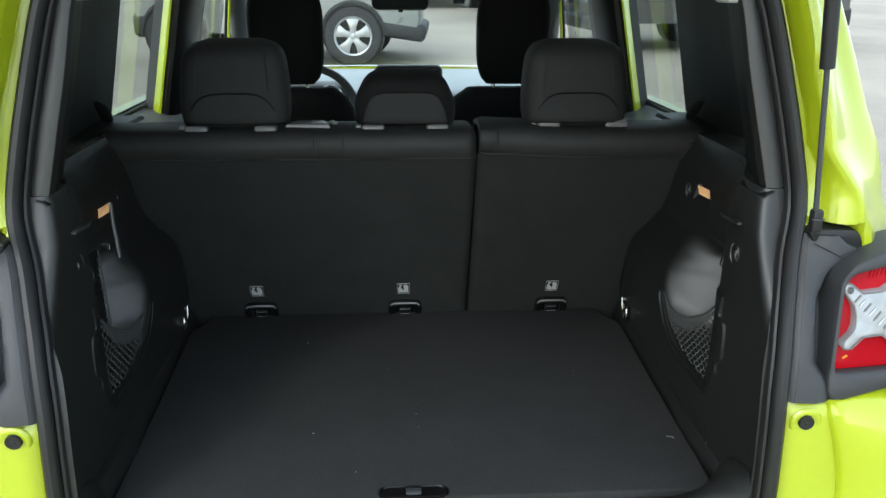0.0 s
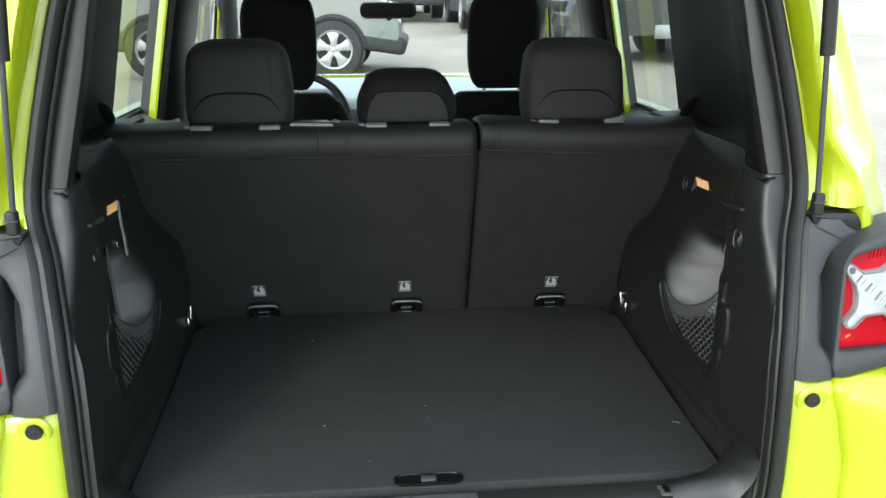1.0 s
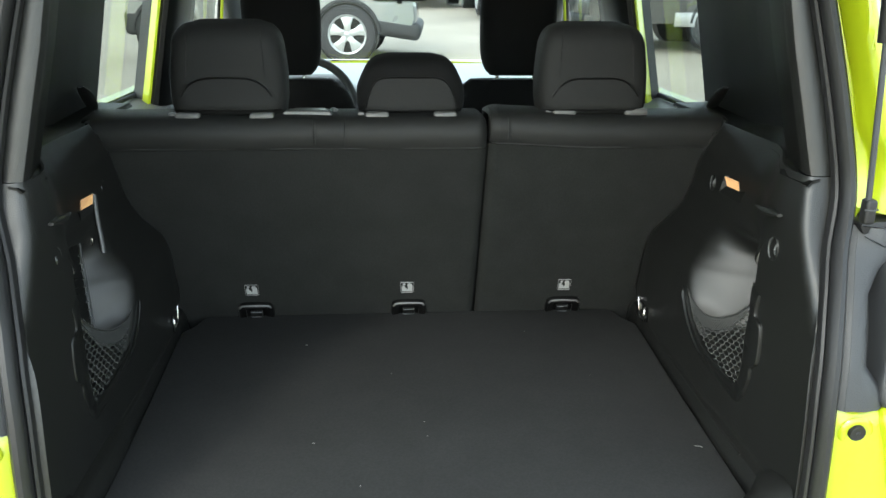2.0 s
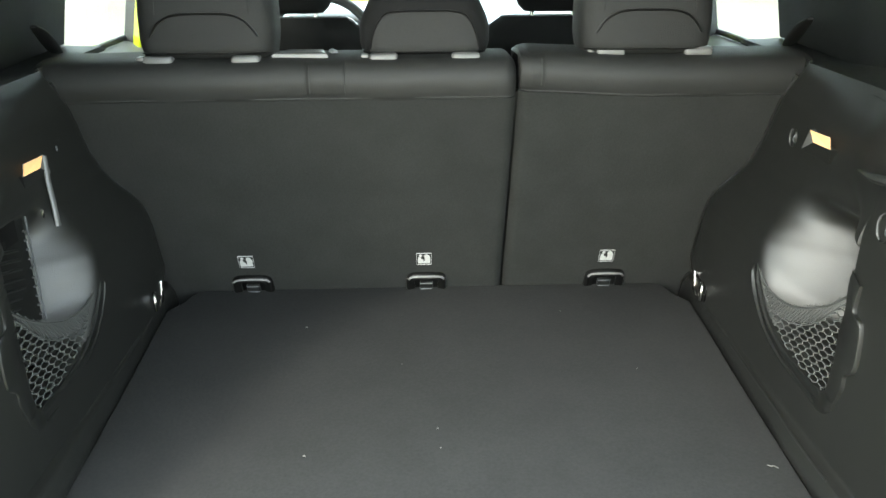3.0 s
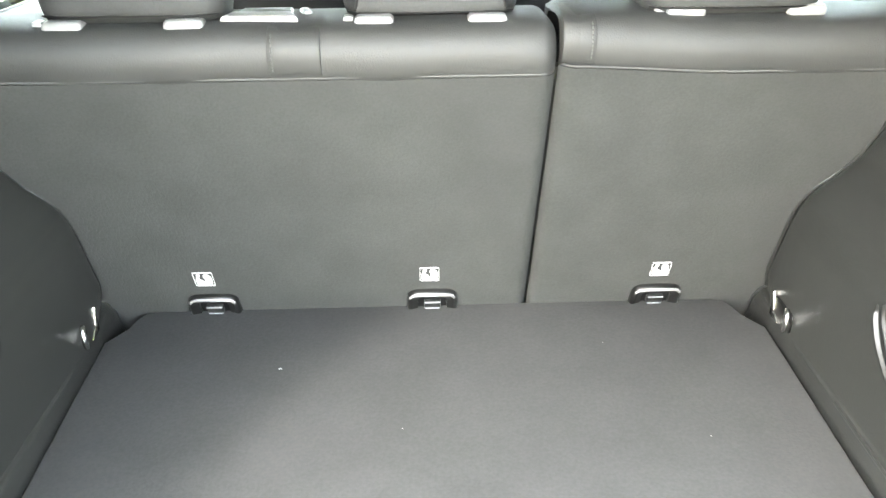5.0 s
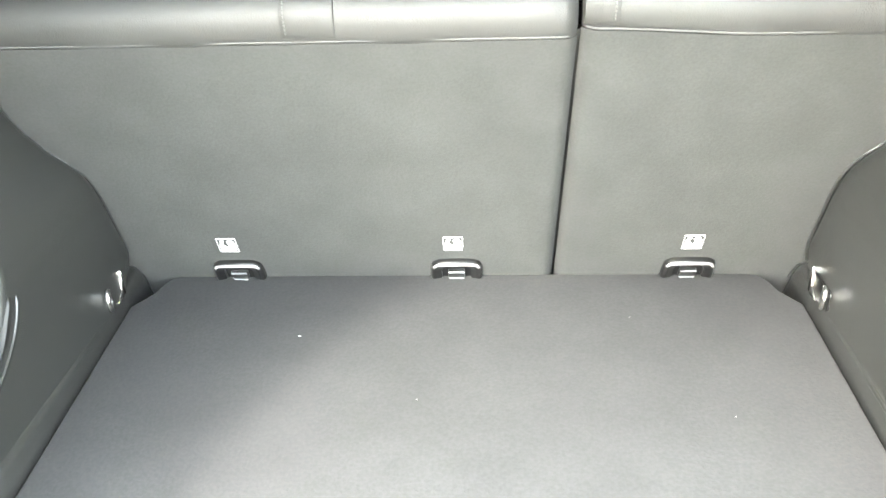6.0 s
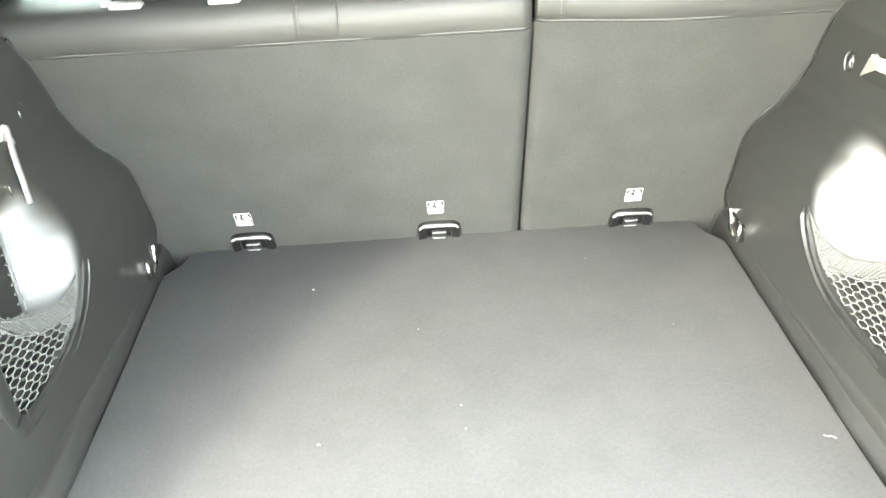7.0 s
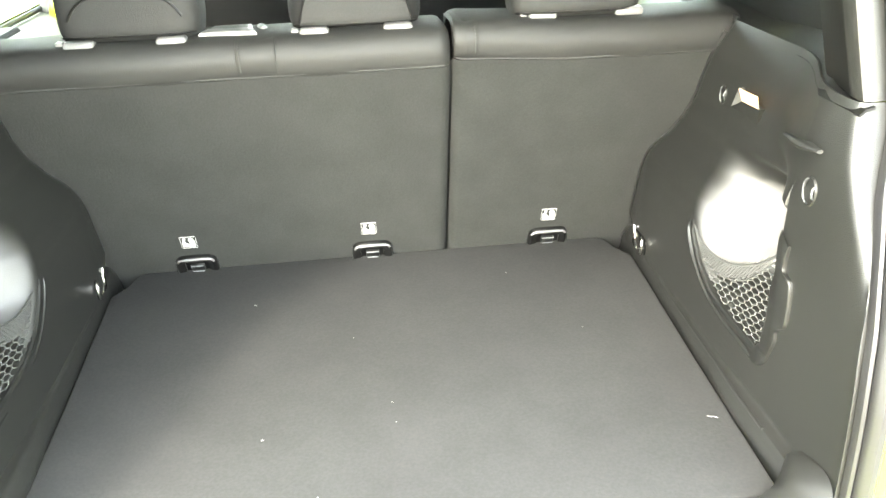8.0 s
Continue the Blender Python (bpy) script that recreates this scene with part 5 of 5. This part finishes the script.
# ---- parked vehicles beyond ----
def vehicle(name, at, turn, paint, label, length=4.55, width=1.82, height=1.68, wheel_r=0.36, lower=CLADDING, front_over=0.86, rear_over=0.86, sill=None):
    """A parked SUV: its front points along local +x."""
    base = Matrix.Translation(at) @ Matrix.Rotation(radians(turn), 4, "Z")
    # parts are built in place, so turn every bmesh
    v = thing(name, at, label, "car", "parked cars")
    hw = width / 2
    fx, rx = length / 2, -length / 2
    outline = [(rx, 0.55), (rx + 0.02, 0.95), (rx + 0.12, 1.08), (-0.4, 1.10), (0.75, 1.08), (fx - 0.35, 1.0), (fx - 0.10, 0.92), (fx - 0.02, 0.80), (fx, 0.55), (fx - 0.06, 0.38), (rx + 0.06, 0.38)]
    rows = []
    for k, (w, sc) in enumerate(((-hw, 0.965), (-hw - 0.0, 0.985), (-hw + 0.05, 1.0), (0, 1.012), (hw - 0.05, 1.0), (hw, 0.985), (hw, 0.965))):
        rows.append([base @ Vector((x * (0.985 if abs(w) > hw - 0.04 else 1.0), w * (1.0 if k not in (0, 6) else 1.0), 0.7 + (z - 0.7) * sc)) for x, z in outline])
    part("body", loft(rows, True, True), paint, v, sharp=30)
    cab = []
    for z, x0, x1, w in ((1.06, rx + 0.10, 0.95, hw - 0.03), (1.12, rx + 0.13, 0.86, hw - 0.06), (height - 0.10, rx + 0.38, 0.10, hw - 0.24), (height, rx + 0.50, -0.05, hw - 0.32)):
        cab.append([base @ Vector(p) for p in ((x0, -w, z), (0.5 * (x0 + x1), -w - 0.01, z), (x1, -w + 0.06, z), (x1 + 0.05, 0, z), (x1, w - 0.06, z), (0.5 * (x0 + x1), w + 0.01, z), (x0, w, z), (x0 - 0.03, 0, z))])
    part("cabin", loft(cab, True, True), paint, v, sharp=30)
    for sy in (-1, 1):
        for x0, x1 in ((rx + 0.40, -0.72), (-0.66, 0.12), (0.18, 0.62)):
            k = 0.30 if x1 > 0.3 else 0.06
            pts = [(x0, 1.14), (x1, 1.14), (x1 - k, height - 0.16), (x0 + 0.05, height - 0.16)]
            bm2 = loft([[base @ Vector((x, sy * (hw - 0.055 - 0.40 * (z - 1.12) + d), z)) for x, z in pts] for d in (0.0, 0.012)], True, True)
            part("side_window", bm2, TINT, v, "dark tinted window")
        for wx in (fx - front_over, rx + rear_over):
            c = base @ Vector((wx, sy * (hw - 0.10), wheel_r))
            direction = base.to_3x3() @ Vector((0, sy, 0))
            wm = Matrix.Translation(c) @ direction.to_track_quat("Z", "Y").to_matrix().to_4x4()
            k = wheel_r / 0.345
            arch = [(0.425 * math.cos(a), 0.44 * math.sin(a)) for a in [math.pi * (0.02 + 0.96 * i / 16) for i in range(17)]]
            archi = [(0.385 * math.cos(a), 0.385 * math.sin(a)) for a in [math.pi * (0.02 + 0.96 * i / 16) for i in range(17)]]
            am = base @ Matrix(((1, 0, 0, wx), (0, 0, sy, sy * (hw - 0.008)), (0, 1, 0, wheel_r), (0, 0, 0, 1)))
            part("arch_cladding", plate(arch + archi[::-1], am, 0.035, 0.008), lower, v, "grey wheel arch cladding")
            # Solid black disc takes the place of the shadow around the wheel.
            part("arch_shade", plate([(0.384 * math.cos(a), 0.384 * math.sin(a)) for a in [2 * math.pi * i / 24 for i in range(24)]], am @ Matrix.Translation((0, 0, -0.25)), 0.262), BLACK, v)
            tyre = part("tyre", lathe([(0.215 * k, -0.10), (0.30 * k, -0.108), (0.335 * k, -0.085), (0.345 * k, -0.04), (0.345 * k, 0.09), (0.335 * k, 0.118), (0.30 * k, 0.128), (0.235 * k, 0.125), (0.225 * k, 0.06)], wm, 40, False), TYRE, v)
            rim = part("rim", lathe([(0.236 * k, 0.118), (0.228 * k, 0.134), (0.212 * k, 0.126), (0.20 * k, 0.06), (0.02, 0.05)], wm, 40, False), ALLOY, v, "silver alloy rim")
            part("wheel_well", lathe([(0.20 * k, 0.062), (0.198 * k, 0.072), (0.03, 0.072)], wm, 32), BLACK, rim)
            for i in range(5):
                o = [(0.02 * k, -0.040 * k), (0.10 * k, -0.040 * k), (0.205 * k, -0.080 * k), (0.212 * k, 0.0), (0.205 * k, 0.080 * k), (0.10 * k, 0.040 * k), (0.02 * k, 0.040 * k)]
                part("spoke", plate(o, wm @ Matrix.Rotation(radians(90 + 72 * i), 4, "Z") @ Matrix.Translation((0, 0, 0.075)), 0.045, 0.012), ALLOY, rim)
            part("hub_cap", lathe([(0.036 * k, 0.10), (0.036 * k, 0.126), (0.030 * k, 0.130), (0.004, 0.130)], wm, 20), ALLOY, rim)
        part("sill_cladding", rbox((length - 2.6, 0.04, 0.20), m=base @ Matrix.Translation((0, sy * (hw - 0.004), 0.44)), r=0.01), sill or lower, v)
        part("headlight", rbox((0.34, 0.05, 0.13), m=base @ Matrix.Translation((fx - 0.24, sy * (hw - 0.045), 0.87)) @ Matrix.Rotation(sy * radians(-12), 4, "Z"), r=0.02, seg=3), CLEAR, v, "clear headlight")
    part("front_bumper", rbox((0.60, width + 0.012, 0.22), m=base @ Matrix.Translation((fx - 0.24, 0, 0.43)) @ Matrix.Rotation(radians(8), 4, "Y"), r=0.07, seg=4), lower, v, "dark grey lower bumper")
    part("grille", rbox((0.04, width * 0.62, 0.16), m=base @ Matrix.Translation((fx - 0.02, 0, 0.80)), r=0.01), BLACK, v)
    part("rear_bumper", rbox((0.30, width + 0.012, 0.30), m=base @ Matrix.Translation((rx + 0.12, 0, 0.48)), r=0.07, seg=4), lower, v)
    return v


def on_ground(x, y):
    return (x, y, ground_z(y))


vehicle("silver_suv", on_ground(-1.37, 9.66), -4, SILVER, "silver SUV with grey cladding and five-spoke alloy wheels", length=3.62, front_over=0.86, rear_over=0.5, lower=LOWER)
vehicle("white_suv", on_ground(0.9, 20.0), -90, WHITE, "white SUV with dark lower cladding")
vehicle("grey_suv", on_ground(2.85, 16.9), -90, SILVER, "silver grey car parked across the lane")
vehicle("yellow_van", on_ground(4.0, 23.5), -90, GOLD, "bright yellow van behind the parked cars", height=2.1, lower=GOLD)
# Pale sill colour paints in the bright streak reflected low on its side.
vehicle("black_suv", on_ground(4.85, 11.0), 180, DARK, "black SUV parked beside the lane", length=3.9, front_over=1.95, rear_over=0.55, lower=LOWER, sill=ALLOY)

# ---- lint on the carpet ----
for x, y, r in ((-0.223, -0.165, 0.0024), (-0.179, -0.539, 0.0022), (0.004, -0.482, 0.0014), (0.007, -0.528, 0.0012), (-0.10, -0.66, 0.0012), (0.24, -0.12, 0.0009), (-0.05, -0.30, 0.0008), (0.33, -0.33, 0.0008)):
    r *= 0.8
    fleck = thing("lint_speck", (x, y, FLOOR), "tiny white speck of lint on the carpet", "lint", "lint specks")
    part("speck", tube([(x - r, y, FLOOR + 0.0008), (x, y + r * 0.5, FLOOR + 0.0014), (x + r, y - r * 0.2, FLOOR + 0.0008)], r * 0.55, 6), LINT, fleck)
thread = thing("thread_scrap", (0.445, -0.585, FLOOR), "short curled white thread on the carpet", "thread")
part("thread", tube(smooth_path([(0.439, -0.582, FLOOR + 0.001), (0.443, -0.586, FLOOR + 0.002), (0.447, -0.584, FLOOR + 0.001), (0.451, -0.589, FLOOR + 0.001)], 4), 0.0006, 6), LINT, thread)
